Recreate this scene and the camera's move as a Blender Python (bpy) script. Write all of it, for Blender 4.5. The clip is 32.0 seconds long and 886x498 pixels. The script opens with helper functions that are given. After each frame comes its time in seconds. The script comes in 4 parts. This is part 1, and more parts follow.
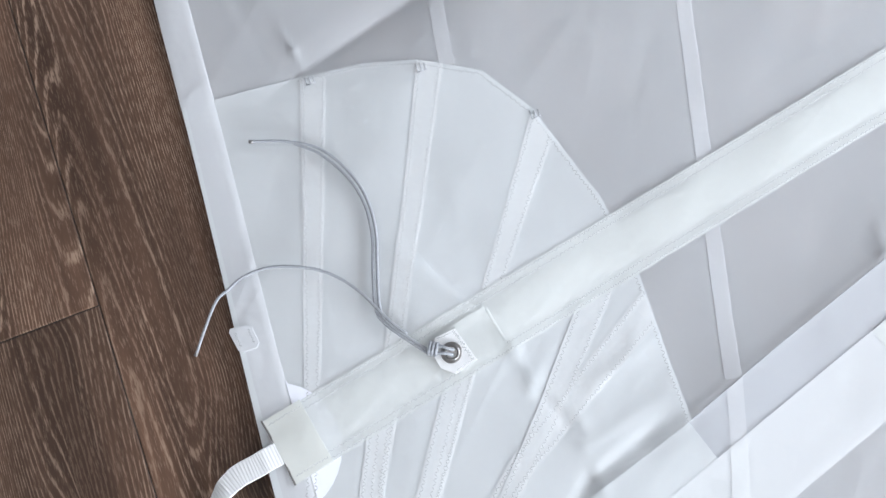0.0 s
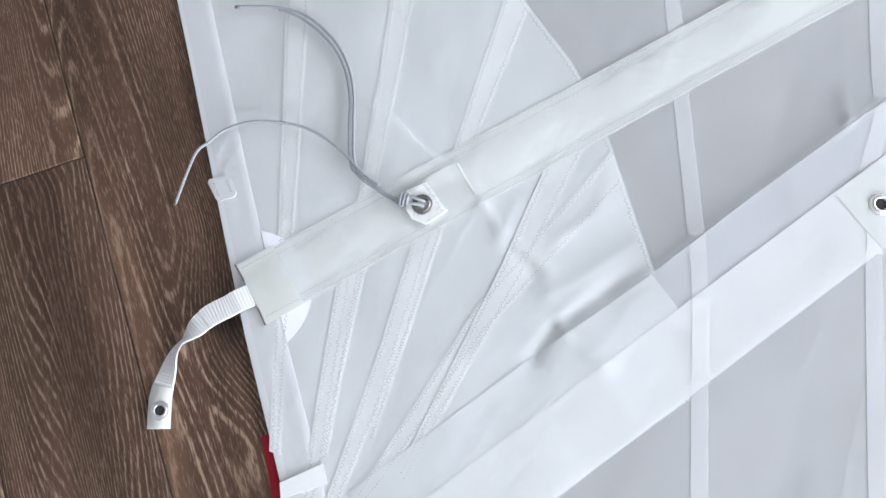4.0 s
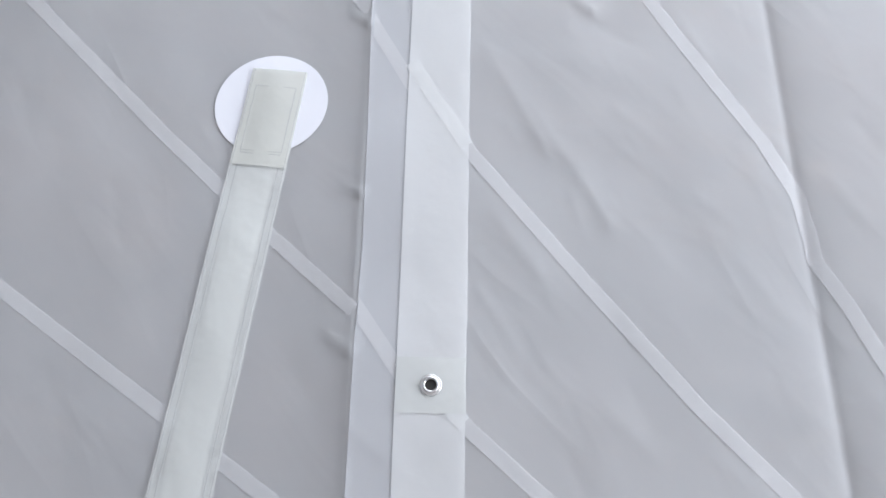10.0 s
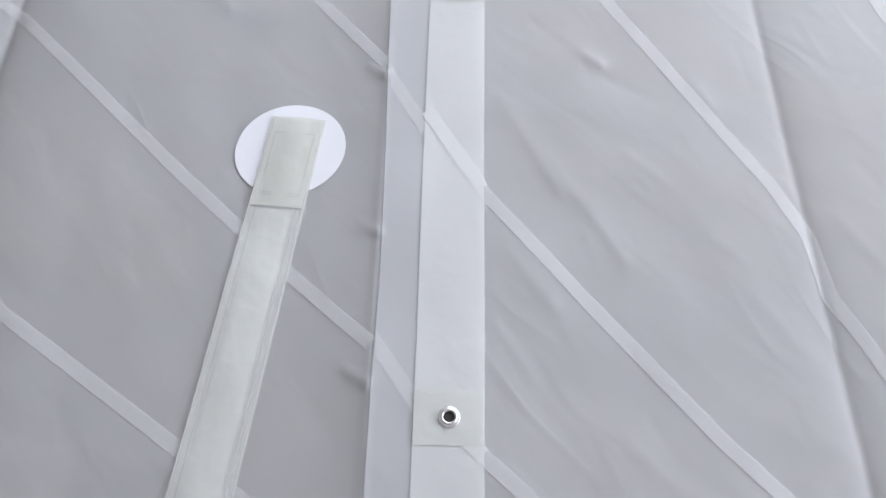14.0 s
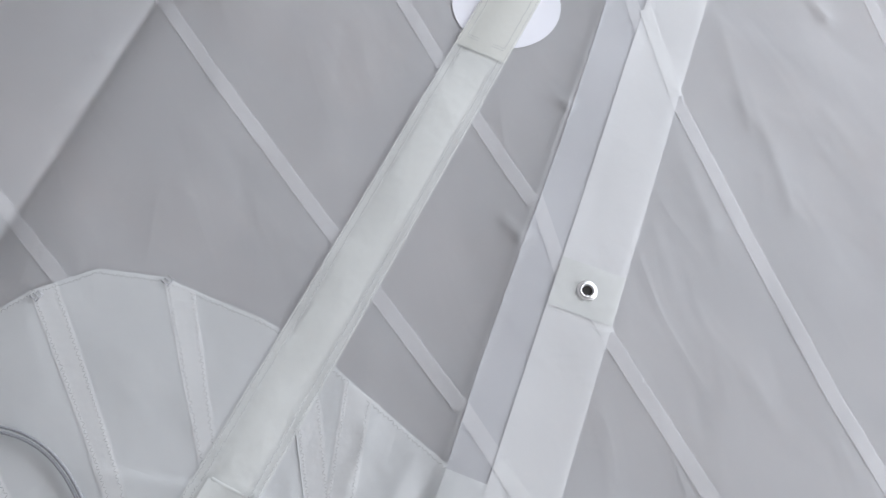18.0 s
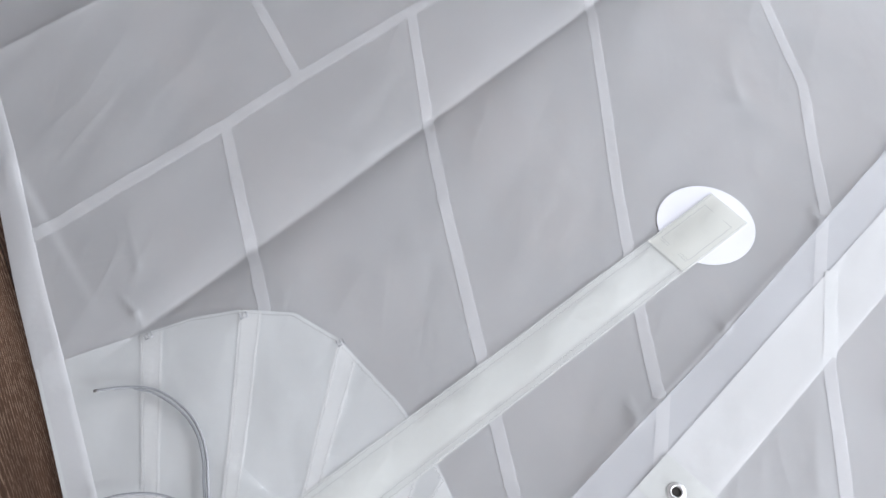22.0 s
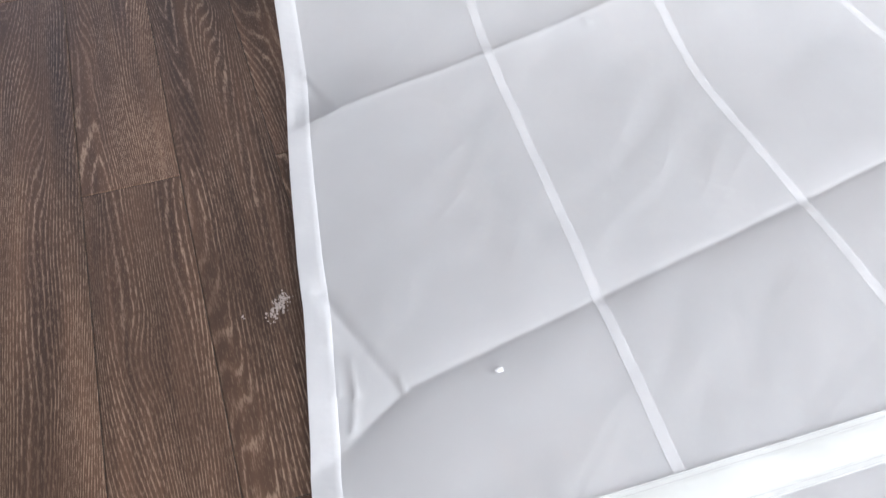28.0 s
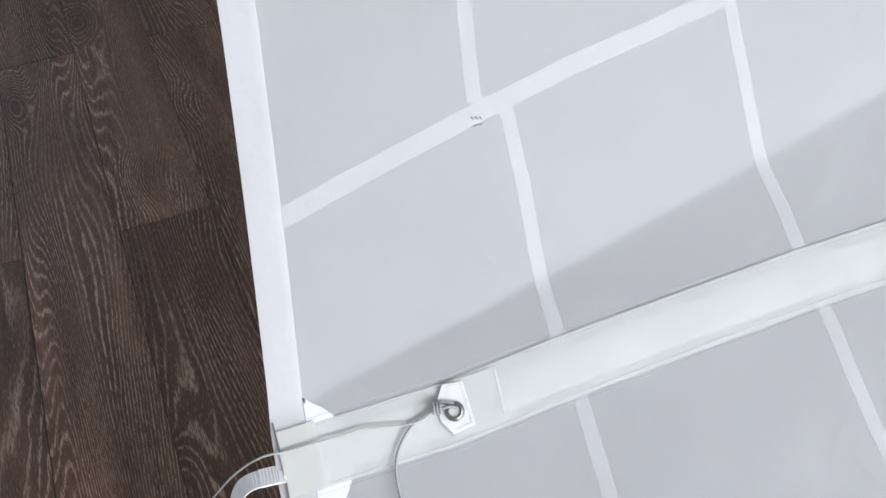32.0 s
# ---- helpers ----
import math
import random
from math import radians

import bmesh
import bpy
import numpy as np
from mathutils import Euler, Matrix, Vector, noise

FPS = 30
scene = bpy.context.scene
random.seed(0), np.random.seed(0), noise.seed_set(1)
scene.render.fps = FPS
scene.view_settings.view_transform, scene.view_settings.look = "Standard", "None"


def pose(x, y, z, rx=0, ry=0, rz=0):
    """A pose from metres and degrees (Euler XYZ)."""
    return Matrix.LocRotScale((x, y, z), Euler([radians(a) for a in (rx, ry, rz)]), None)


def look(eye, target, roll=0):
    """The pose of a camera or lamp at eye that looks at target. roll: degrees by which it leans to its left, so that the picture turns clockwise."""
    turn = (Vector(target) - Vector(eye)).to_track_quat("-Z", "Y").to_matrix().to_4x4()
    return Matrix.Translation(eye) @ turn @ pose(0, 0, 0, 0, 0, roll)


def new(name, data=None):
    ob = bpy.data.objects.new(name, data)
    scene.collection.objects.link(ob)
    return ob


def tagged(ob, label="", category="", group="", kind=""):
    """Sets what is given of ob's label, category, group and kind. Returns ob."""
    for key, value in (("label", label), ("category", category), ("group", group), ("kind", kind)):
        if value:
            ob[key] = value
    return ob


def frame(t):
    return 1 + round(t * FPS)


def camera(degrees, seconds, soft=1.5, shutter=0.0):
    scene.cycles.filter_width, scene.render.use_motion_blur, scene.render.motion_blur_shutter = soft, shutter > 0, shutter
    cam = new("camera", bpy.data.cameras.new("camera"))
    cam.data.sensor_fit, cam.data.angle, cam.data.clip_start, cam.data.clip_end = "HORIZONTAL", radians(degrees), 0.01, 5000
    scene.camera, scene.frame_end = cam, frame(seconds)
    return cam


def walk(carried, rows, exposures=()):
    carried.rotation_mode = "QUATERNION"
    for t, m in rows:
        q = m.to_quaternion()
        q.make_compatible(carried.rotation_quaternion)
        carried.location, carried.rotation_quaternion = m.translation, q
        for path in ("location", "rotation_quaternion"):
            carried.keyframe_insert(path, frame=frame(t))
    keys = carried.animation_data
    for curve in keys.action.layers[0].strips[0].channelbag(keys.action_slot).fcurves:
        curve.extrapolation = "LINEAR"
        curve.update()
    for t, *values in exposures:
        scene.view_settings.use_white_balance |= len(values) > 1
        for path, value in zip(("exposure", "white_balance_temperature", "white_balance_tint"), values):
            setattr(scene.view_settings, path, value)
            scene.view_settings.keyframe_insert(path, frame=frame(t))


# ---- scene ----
cam = camera(52.43, 32.0)
PATH = [
    (0.0, 0.3530, -0.0141, 1.0621, 13.52, 1.85, -21.18),
    (0.5, 0.3542, -0.0454, 1.0591, 13.85, 1.72, -21.32),
    (1.0, 0.3516, -0.0775, 1.0610, 13.97, 1.55, -21.26),
    (1.5, 0.3483, -0.1170, 1.0586, 14.28, 1.67, -20.81),
    (2.0, 0.3571, -0.1654, 1.0515, 14.91, 2.09, -19.95),
    (2.5, 0.3518, -0.1868, 1.0526, 14.72, 1.96, -19.69),
    (3.0, 0.3386, -0.1996, 1.0499, 14.89, 1.47, -19.66),
    (3.5, 0.3328, -0.2132, 1.0454, 15.02, 1.76, -19.37),
    (5.5, 0.3057, -0.2429, 1.0093, 16.81, 3.48, -22.54),
    (6.0, 0.3345, -0.2311, 1.0324, 16.42, 4.78, -35.29),
    (6.5, 0.3953, -0.2116, 1.0365, 15.81, 3.17, -52.32),
    (7.0, 0.4578, -0.2242, 1.0280, 15.36, 2.46, -61.81),
    (7.5, 0.4929, -0.2381, 1.0246, 15.70, 2.37, -66.04),
    (8.0, 0.5318, -0.2409, 1.0207, 15.93, 2.73, -68.61),
    (8.5, 0.5622, -0.2252, 1.0203, 17.00, 2.66, -70.44),
    (9.0, 0.5806, -0.2130, 1.0201, 18.83, 2.49, -71.26),
    (9.5, 0.6181, -0.1968, 1.0346, 20.46, 2.04, -71.88),
    (10.0, 0.6452, -0.2072, 1.0722, 22.65, 2.43, -72.34),
    (10.5, 0.6614, -0.2040, 1.1093, 24.55, 2.18, -72.52),
    (11.0, 0.6595, -0.2119, 1.1238, 26.87, 2.03, -72.61),
    (11.5, 0.6489, -0.2113, 1.1348, 28.53, 2.14, -72.78),
    (12.0, 0.6337, -0.2129, 1.1411, 29.39, 2.20, -72.86),
    (12.5, 0.6102, -0.2142, 1.1333, 29.55, 2.24, -72.82),
    (13.0, 0.5716, -0.2088, 1.0939, 29.94, 2.01, -72.82),
    (13.5, 0.5536, -0.1994, 1.0636, 30.10, 1.72, -72.60),
    (14.0, 0.5489, -0.2037, 1.0413, 29.73, 1.92, -72.41),
    (14.5, 0.5407, -0.2007, 1.0259, 28.33, 1.63, -72.15),
    (16.5, 0.5463, -0.1910, 0.9597, 24.00, 0.85, -70.28),
    (17.0, 0.5034, -0.1693, 0.9820, 23.89, -0.53, -66.78),
    (17.5, 0.4611, -0.1750, 0.9975, 24.50, -1.07, -61.04),
    (18.0, 0.4073, -0.1332, 1.0510, 24.59, -2.62, -54.04),
    (18.5, 0.4075, -0.1139, 1.0807, 24.65, -1.41, -47.95),
    (19.0, 0.3974, -0.0966, 1.1154, 25.68, -1.08, -44.42),
    (19.5, 0.3949, -0.0430, 1.1267, 28.47, -0.54, -41.35),
    (20.0, 0.4133, -0.0713, 1.1582, 31.57, -0.46, -38.85),
    (20.5, 0.4056, -0.1831, 1.2001, 32.92, -0.84, -35.12),
    (21.0, 0.3947, -0.2794, 1.2052, 33.37, -0.91, -32.11),
    (21.5, 0.3954, -0.2929, 1.2059, 33.11, -0.64, -31.02),
    (22.0, 0.4041, -0.2524, 1.2087, 33.19, -0.67, -28.92),
    (22.5, 0.4032, -0.1825, 1.2060, 33.08, -0.70, -25.59),
    (23.0, 0.3947, -0.0778, 1.1991, 32.86, -0.46, -21.95),
    (23.5, 0.3576, 0.0560, 1.2132, 32.17, -0.04, -19.61),
    (24.0, 0.3078, 0.1719, 1.2218, 31.55, 0.31, -18.95),
    (24.5, 0.2717, 0.2775, 1.2131, 31.33, 0.26, -18.94),
    (26.5, 0.2740, 0.7234, 1.1968, 33.29, -0.37, -18.00),
    (27.0, 0.2663, 0.8706, 1.2015, 34.21, 0.14, -17.90),
    (27.5, 0.2623, 0.9983, 1.1920, 36.81, 0.38, -18.05),
    (28.0, 0.2797, 1.1304, 1.1739, 41.25, 0.49, -18.14),
    (28.5, 0.3067, 1.2745, 1.1579, 44.24, 0.37, -18.25),
    (29.0, 0.3339, 1.4109, 1.1658, 44.99, 0.80, -18.03),
    (29.5, 0.3129, 1.5863, 1.1787, 45.33, 0.68, -18.33),
    (30.0, 0.3025, 1.7099, 1.1649, 45.34, 0.84, -18.55),
    (30.5, 0.3424, 1.8795, 1.1420, 45.84, 0.77, -19.20),
    (31.0, 0.3972, 2.0613, 1.1498, 45.90, 0.81, -20.09),
    (31.5, 0.4378, 2.2397, 1.1624, 45.71, 0.99, -21.40),
    (32.0, 0.4502, 2.4281, 1.1769, 45.81, 1.21, -23.47),
]
walk(cam, [(t, pose(x, y, z, rx, ry, rz)) for t, x, y, z, rx, ry, rz in PATH],
     exposures=[(0, -0.01, 6250, 7), (5.5, -0.08, 6250, 7), (6, -0.04, 6250, 7.5), (7, -0.66, 6250, 8.5), (8, -0.41, 6250, 9), (9, -0.46, 6250, 9), (11, -0.55, 6450, 9.5), (13, -0.61, 6450, 9.5), (17, -0.6, 6500, 9.5), (18, -0.61, 6500, 9.5), (19, -0.48, 6500, 9.5), (20, -0.49, 6500, 10), (21, -0.17, 6500, 9.5), (22, -0.29, 6500, 9.5), (23, -0.0, 6500, 9), (24, 0.25, 6450, 8.5), (27, 0.63, 6550, 9.5), (28, 0.72, 6550, 9), (29, 0.68, 6550, 9), (30, 0.58, 6500, 8.5), (31, 0.42, 6450, 8), (32, 0.16, 6450, 8)])

# ---------------------------------------------------------------- world and light
world = bpy.data.worlds.new("world")
scene.world = world
world.use_nodes = True
wn = world.node_tree.nodes
sky = wn.new("ShaderNodeTexSky")
sky.sky_type, sky.sun_disc, sky.sun_elevation, sky.sun_rotation = "NISHITA", False, radians(35), radians(150)
world.node_tree.links.new(sky.outputs[0], wn["Background"].inputs[0])
wn["Background"].inputs[1].default_value = 0.1


def area_lamp(name, place, target, wide, high, watts, colour):
    data = bpy.data.lights.new(name, "AREA")
    data.shape, data.size, data.size_y, data.energy, data.color = "RECTANGLE", wide, high, watts, colour
    ob = new(name, data)
    ob.matrix_world = look(place, target)
    return ob


area_lamp("window_light_south", (2.3, -5.15, 1.5), (1.5, 1.0, 0.0), 3.2, 1.5, 380, (0.93, 0.97, 1.06))
# Unseen weak blue fill, added to lift the far floor.
area_lamp("fill_light_north", (-1.2, 6.05, 1.5), (-0.6, 2.5, 0.0), 2.6, 1.5, 11, (0.66, 0.84, 1.25))
area_lamp("window_light_east", (4.15, -0.6, 1.5), (1.0, -0.3, 0.0), 3.6, 1.5, 165, (0.93, 0.97, 1.06))


# ---------------------------------------------------------------- materials
def material(name):
    m = bpy.data.materials.new(name)
    m.use_nodes = True
    return m, m.node_tree.nodes, m.node_tree.links


def node(nodes, kind, **values):
    n = nodes.new(kind)
    for key, value in values.items():
        n.inputs[key].default_value = value
    return n


def cloth(name, colour, through_it, clear=0.0, rough=0.55, crumple=0.35, crumple_scale=9.0, weave=900.0, tint=0.03, sheen=0.3, wrinkle=0.12, dapple=0.2):
    """Woven sailcloth: diffuse, partly letting light through, with soft crumples and a fine weave."""
    m, n, l = material(name)
    bsdf, out = n["Principled BSDF"], n["Material Output"]
    geo = n.new("ShaderNodeNewGeometry")
    soft = node(n, "ShaderNodeTexNoise", Scale=crumple_scale, Detail=3.0, Roughness=0.45, Distortion=0.15)
    fine = node(n, "ShaderNodeTexNoise", Scale=weave, Detail=1.0)
    blot = node(n, "ShaderNodeTexNoise", Scale=3.0, Detail=4.0, Roughness=0.6)
    for t in (soft, fine, blot):
        l.new(geo.outputs["Position"], t.inputs["Vector"])
    ramp = n.new("ShaderNodeValToRGB")
    ramp.color_ramp.elements[0].position, ramp.color_ramp.elements[1].position = 0.3, 0.7
    ramp.color_ramp.elements[0].color = (*[c * (1 - tint) for c in colour], 1)
    ramp.color_ramp.elements[1].color = (*[min(1, c * (1 + tint)) for c in colour], 1)
    l.new(blot.outputs[0], ramp.inputs[0])
    b1 = node(n, "ShaderNodeBump", Strength=crumple, Distance=0.01)
    b2 = node(n, "ShaderNodeBump", Strength=0.12, Distance=0.0005)
    l.new(soft.outputs[0], b1.inputs["Height"])
    l.new(fine.outputs[0], b2.inputs["Height"])
    # sharp little creases, mostly along the bias of the cloth
    last = b1
    for turn, along, across, share in ((0.78, 3.0, 11.0, 1.0), (-0.45, 3.5, 10.0, 0.5)):
        mp = n.new("ShaderNodeMapping")
        mp.vector_type = "TEXTURE"
        mp.inputs["Rotation"].default_value = (0, 0, turn)
        mp.inputs["Scale"].default_value = (1 / along, 1 / across, 0.1)
        l.new(geo.outputs["Position"], mp.inputs["Vector"])
        t = node(n, "ShaderNodeTexNoise", Scale=1.0, Detail=0.6, Roughness=0.5, Distortion=0.35)
        l.new(mp.outputs[0], t.inputs["Vector"])
        ridge = n.new("ShaderNodeValToRGB")
        el = ridge.color_ramp.elements
        el[0].position, el[0].color, el[1].position, el[1].color = 0.40, (0, 0, 0, 1), 0.66, (0, 0, 0, 1)
        for place, value in ((0.47, 0.2), (0.52, 0.75), (0.55, 1.0), (0.585, 0.5)):
            el.new(place).color = (value, value, value, 1)
        l.new(t.outputs[0], ridge.inputs[0])
        bw = node(n, "ShaderNodeBump", Strength=wrinkle * share * 0.26, Distance=0.005)
        where = node(n, "ShaderNodeTexNoise", Scale=3.5, Detail=1.0)
        l.new(geo.outputs["Position"], where.inputs["Vector"])
        here = n.new("ShaderNodeMapRange")
        here.inputs["From Min"].default_value, here.inputs["From Max"].default_value = 0.45, 0.65
        l.new(where.outputs[0], here.inputs["Value"])
        some = n.new("ShaderNodeMath")
        some.operation = "MULTIPLY"
        l.new(ridge.outputs[0], some.inputs[0])
        l.new(here.outputs[0], some.inputs[1])
        l.new(some.outputs[0], bw.inputs["Height"])
        l.new(last.outputs[0], bw.inputs["Normal"])
        last = bw
    mp = n.new("ShaderNodeMapping")
    mp.vector_type = "TEXTURE"
    mp.inputs["Rotation"].default_value = (0, 0, 0.95)
    mp.inputs["Scale"].default_value = (1 / 7, 1 / 15, 0.1)
    l.new(geo.outputs["Position"], mp.inputs["Vector"])
    small = node(n, "ShaderNodeTexNoise", Scale=1.0, Detail=2.0, Roughness=0.45, Distortion=0.5)
    l.new(mp.outputs[0], small.inputs["Vector"])
    b3 = node(n, "ShaderNodeBump", Strength=dapple, Distance=0.004)
    l.new(small.outputs[0], b3.inputs["Height"])
    l.new(last.outputs[0], b3.inputs["Normal"])
    l.new(b3.outputs[0], b2.inputs["Normal"])
    l.new(ramp.outputs[0], bsdf.inputs["Base Color"])
    l.new(b2.outputs[0], bsdf.inputs["Normal"])
    bsdf.inputs["Roughness"].default_value = rough
    bsdf.inputs["Specular IOR Level"].default_value = sheen
    tr = n.new("ShaderNodeBsdfTranslucent")
    l.new(ramp.outputs[0], tr.inputs["Color"])
    l.new(b2.outputs[0], tr.inputs["Normal"])
    mix = node(n, "ShaderNodeMixShader", Fac=through_it)
    l.new(bsdf.outputs[0], mix.inputs[1])
    l.new(tr.outputs[0], mix.inputs[2])
    last = mix
    if clear:
        tp = n.new("ShaderNodeBsdfTransparent")
        last = node(n, "ShaderNodeMixShader", Fac=clear)
        l.new(mix.outputs[0], last.inputs[1])
        l.new(tp.outputs[0], last.inputs[2])
    l.new(last.outputs[0], out.inputs["Surface"])
    return m


def plain(name, colour, rough=0.5, metal=0.0, grain=60.0, amount=0.1, bump=0.1):
    m, n, l = material(name)
    bsdf = n["Principled BSDF"]
    geo = n.new("ShaderNodeNewGeometry")
    t = node(n, "ShaderNodeTexNoise", Scale=grain, Detail=5.0, Roughness=0.6)
    l.new(geo.outputs["Position"], t.inputs["Vector"])
    ramp = n.new("ShaderNodeValToRGB")
    ramp.color_ramp.elements[0].position, ramp.color_ramp.elements[1].position = 0.3, 0.7
    ramp.color_ramp.elements[0].color = (*[c * (1 - amount) for c in colour], 1)
    ramp.color_ramp.elements[1].color = (*[min(1, c * (1 + amount)) for c in colour], 1)
    l.new(t.outputs[0], ramp.inputs[0])
    l.new(ramp.outputs[0], bsdf.inputs["Base Color"])
    b = node(n, "ShaderNodeBump", Strength=bump, Distance=0.001)
    l.new(t.outputs[0], b.inputs["Height"])
    l.new(b.outputs[0], bsdf.inputs["Normal"])
    bsdf.inputs["Roughness"].default_value, bsdf.inputs["Metallic"].default_value = rough, metal
    return m


def wood(name):
    """Brown oak laminate: broken pale limed lines that follow the growth rings, in cathedrals and round dark knots."""
    m, n, l = material(name)
    bsdf = n["Principled BSDF"]
    tc, info = n.new("ShaderNodeTexCoord"), n.new("ShaderNodeObjectInfo")
    shift = n.new("ShaderNodeVectorMath")
    shift.operation = "MULTIPLY_ADD"
    shift.inputs[1].default_value = (37.0, 61.0, 17.0)
    l.new(info.outputs["Random"], shift.inputs[0])
    l.new(tc.outputs["Object"], shift.inputs[2])

    def scaled(sx, sy):
        mp = n.new("ShaderNodeMapping")
        mp.inputs["Scale"].default_value = (sx, sy, 1.0)
        l.new(shift.outputs[0], mp.inputs["Vector"])
        return mp.outputs[0]

    def stretched(sx, sy, **values):
        t = node(n, "ShaderNodeTexNoise", Scale=1.0, **values)
        l.new(scaled(sx, sy), t.inputs["Vector"])
        return t.outputs[0]

    def maths(op, a, b=0.0, c=0.0):
        k = n.new("ShaderNodeMath")
        k.operation = op
        for i, v in enumerate((a, b, c)):
            if hasattr(v, "links"):
                l.new(v, k.inputs[i])
            else:
                k.inputs[i].default_value = v
        return k.outputs[0]

    def span(value, a, b, lo, hi):
        k = n.new("ShaderNodeMapRange")
        k.interpolation_type = "SMOOTHSTEP"
        for name, v in (("From Min", a), ("From Max", b), ("To Min", lo), ("To Max", hi)):
            k.inputs[name].default_value = v
        l.new(value, k.inputs["Value"])
        return k.outputs[0]

    def times(*values):
        out = values[0]
        for v in values[1:]:
            out = maths("MULTIPLY", out, v)
        return out

    figure = stretched(6.5, 0.7, Detail=1.2, Roughness=0.4, Distortion=0.25)
    ripple = stretched(45.0, 7.0, Detail=2.0)
    jitter = stretched(330.0, 26.0, Detail=2.0)
    streak = stretched(34.0, 1.6, Detail=4.0)
    dash = stretched(430.0, 50.0, Detail=2.0, Roughness=0.6)
    pores = stretched(560.0, 60.0, Detail=2.0, Roughness=0.6)
    patchy = stretched(16.0, 3.0, Detail=2.0)
    cloudy = stretched(8.0, 1.8, Detail=3.0)
    sep = n.new("ShaderNodeSeparateXYZ")
    l.new(shift.outputs[0], sep.inputs[0])
    vor = node(n, "ShaderNodeTexVoronoi", Scale=1.0)
    l.new(scaled(5.0, 2.2), vor.inputs["Vector"])
    chance = n.new("ShaderNodeSeparateColor")
    l.new(vor.outputs["Color"], chance.inputs[0])
    there = span(chance.outputs[0], 0.42, 0.46, 0.0, 1.0)
    near = maths("ADD", vor.outputs["Distance"], maths("MULTIPLY_ADD", ripple, 0.08, -0.04))
    heart = times(there, span(near, 0.03, 0.11, 0.8, 0.0))
    halo = times(there, span(near, 0.05, 0.30, 0.35, 0.0))
    swirl = times(there, span(vor.outputs["Distance"], 0.0, 0.34, 46.0, 0.0))
    pitch = maths("MULTIPLY_ADD", maths("FRACT", times(info.outputs["Random"], 7.3)), 0.7, 0.75)
    phase = maths("MULTIPLY_ADD", figure, 280.0, times(sep.outputs[0], 760.0))
    phase = maths("ADD", times(phase, pitch), maths("MULTIPLY_ADD", ripple, 7.0, swirl))
    phase = maths("MULTIPLY_ADD", jitter, 2.2, phase)
    rings = maths("MULTIPLY_ADD", maths("SINE", phase), 0.5, 0.5)
    line = times(span(rings, 0.70, 0.97, 0.0, 1.0), span(dash, 0.40, 0.56, 0.1, 1.0), span(patchy, 0.35, 0.6, 0.35, 1.0))
    lime = maths("MAXIMUM", line, span(pores, 0.52, 0.70, 0.0, 0.5))
    base = n.new("ShaderNodeValToRGB")
    e = base.color_ramp.elements
    e[0].position, e[0].color = 0.3, (0.060, 0.032, 0.0198, 1)
    e[1].position, e[1].color = 0.72, (0.124, 0.069, 0.043, 1)
    l.new(streak, base.inputs[0])
    mix = n.new("ShaderNodeMix")
    mix.data_type = "RGBA"
    l.new(times(lime, 0.8), mix.inputs["Factor"])
    l.new(base.outputs[0], mix.inputs["A"])
    mix.inputs["B"].default_value = (0.335, 0.236, 0.168, 1)
    tone = n.new("ShaderNodeVectorMath")
    tone.operation = "SCALE"
    l.new(mix.outputs["Result"], tone.inputs[0])
    each = maths("MULTIPLY_ADD", info.outputs["Random"], 0.4, 0.82)
    dark = times(maths("SUBTRACT", 1.0, heart), maths("SUBTRACT", 1.0, halo), span(cloudy, 0.3, 0.68, 0.74, 1.18), maths("MULTIPLY_ADD", rings, 0.2, 0.87), each)
    l.new(dark, tone.inputs["Scale"])
    l.new(tone.outputs[0], bsdf.inputs["Base Color"])
    b = node(n, "ShaderNodeBump", Strength=0.3, Distance=0.0006)
    l.new(maths("SUBTRACT", 1.0, lime), b.inputs["Height"])
    l.new(b.outputs[0], bsdf.inputs["Normal"])
    bsdf.inputs["Specular IOR Level"].default_value = 0.3
    l.new(maths("MULTIPLY_ADD", streak, 0.2, 0.45), bsdf.inputs["Roughness"])
    return m


CLOTH = cloth("sailcloth", (0.80, 0.815, 0.83), 0.31, 0.25, crumple=0.4, crumple_scale=5, wrinkle=0.5, dapple=0.45)
TAPE = cloth("seam_tape", (0.83, 0.835, 0.845), 0.2, 0.37, rough=0.45, crumple=0.15, crumple_scale=30, dapple=0.1)
GHOST = cloth("overlap_and_seam_glow", (0.88, 0.89, 0.885), 0.1, 0.3, rough=0.45, crumple=0.15, crumple_scale=30, dapple=0.1)
HEM = cloth("hem_cloth", (0.80, 0.805, 0.815), 0.16, 0.24, crumple=0.45, crumple_scale=14, wrinkle=0.6, dapple=0.3)
PATCH = cloth("patch_cloth", (0.80, 0.82, 0.82), 0.16, 0.2, crumple=0.4, crumple_scale=9, wrinkle=0.35, dapple=0.3)
POCKET = cloth("pocket_cloth", (0.80, 0.818, 0.795), 0.14, 0.25, rough=0.45, crumple=0.45, crumple_scale=12, wrinkle=0.4, dapple=0.4)
CREAM = cloth("cream_reinforcement", (0.80, 0.808, 0.755), 0.1, 0.2, rough=0.4, crumple=0.2, crumple_scale=16)
FOLD = cloth("folded_cloth", (0.80, 0.815, 0.84), 0.28, 0.42, crumple=0.2, crumple_scale=8, wrinkle=0.25)
BATTEN = plain("white_batten", (0.84, 0.845, 0.82), 0.5, grain=30, amount=0.03)
SHADE = plain("slit_shade_grey", (0.16, 0.15, 0.14), 0.8)
STRIP = cloth("reef_band_cloth", (0.88, 0.89, 0.89), 0.14, 0.28, rough=0.45, crumple=0.15, crumple_scale=20)
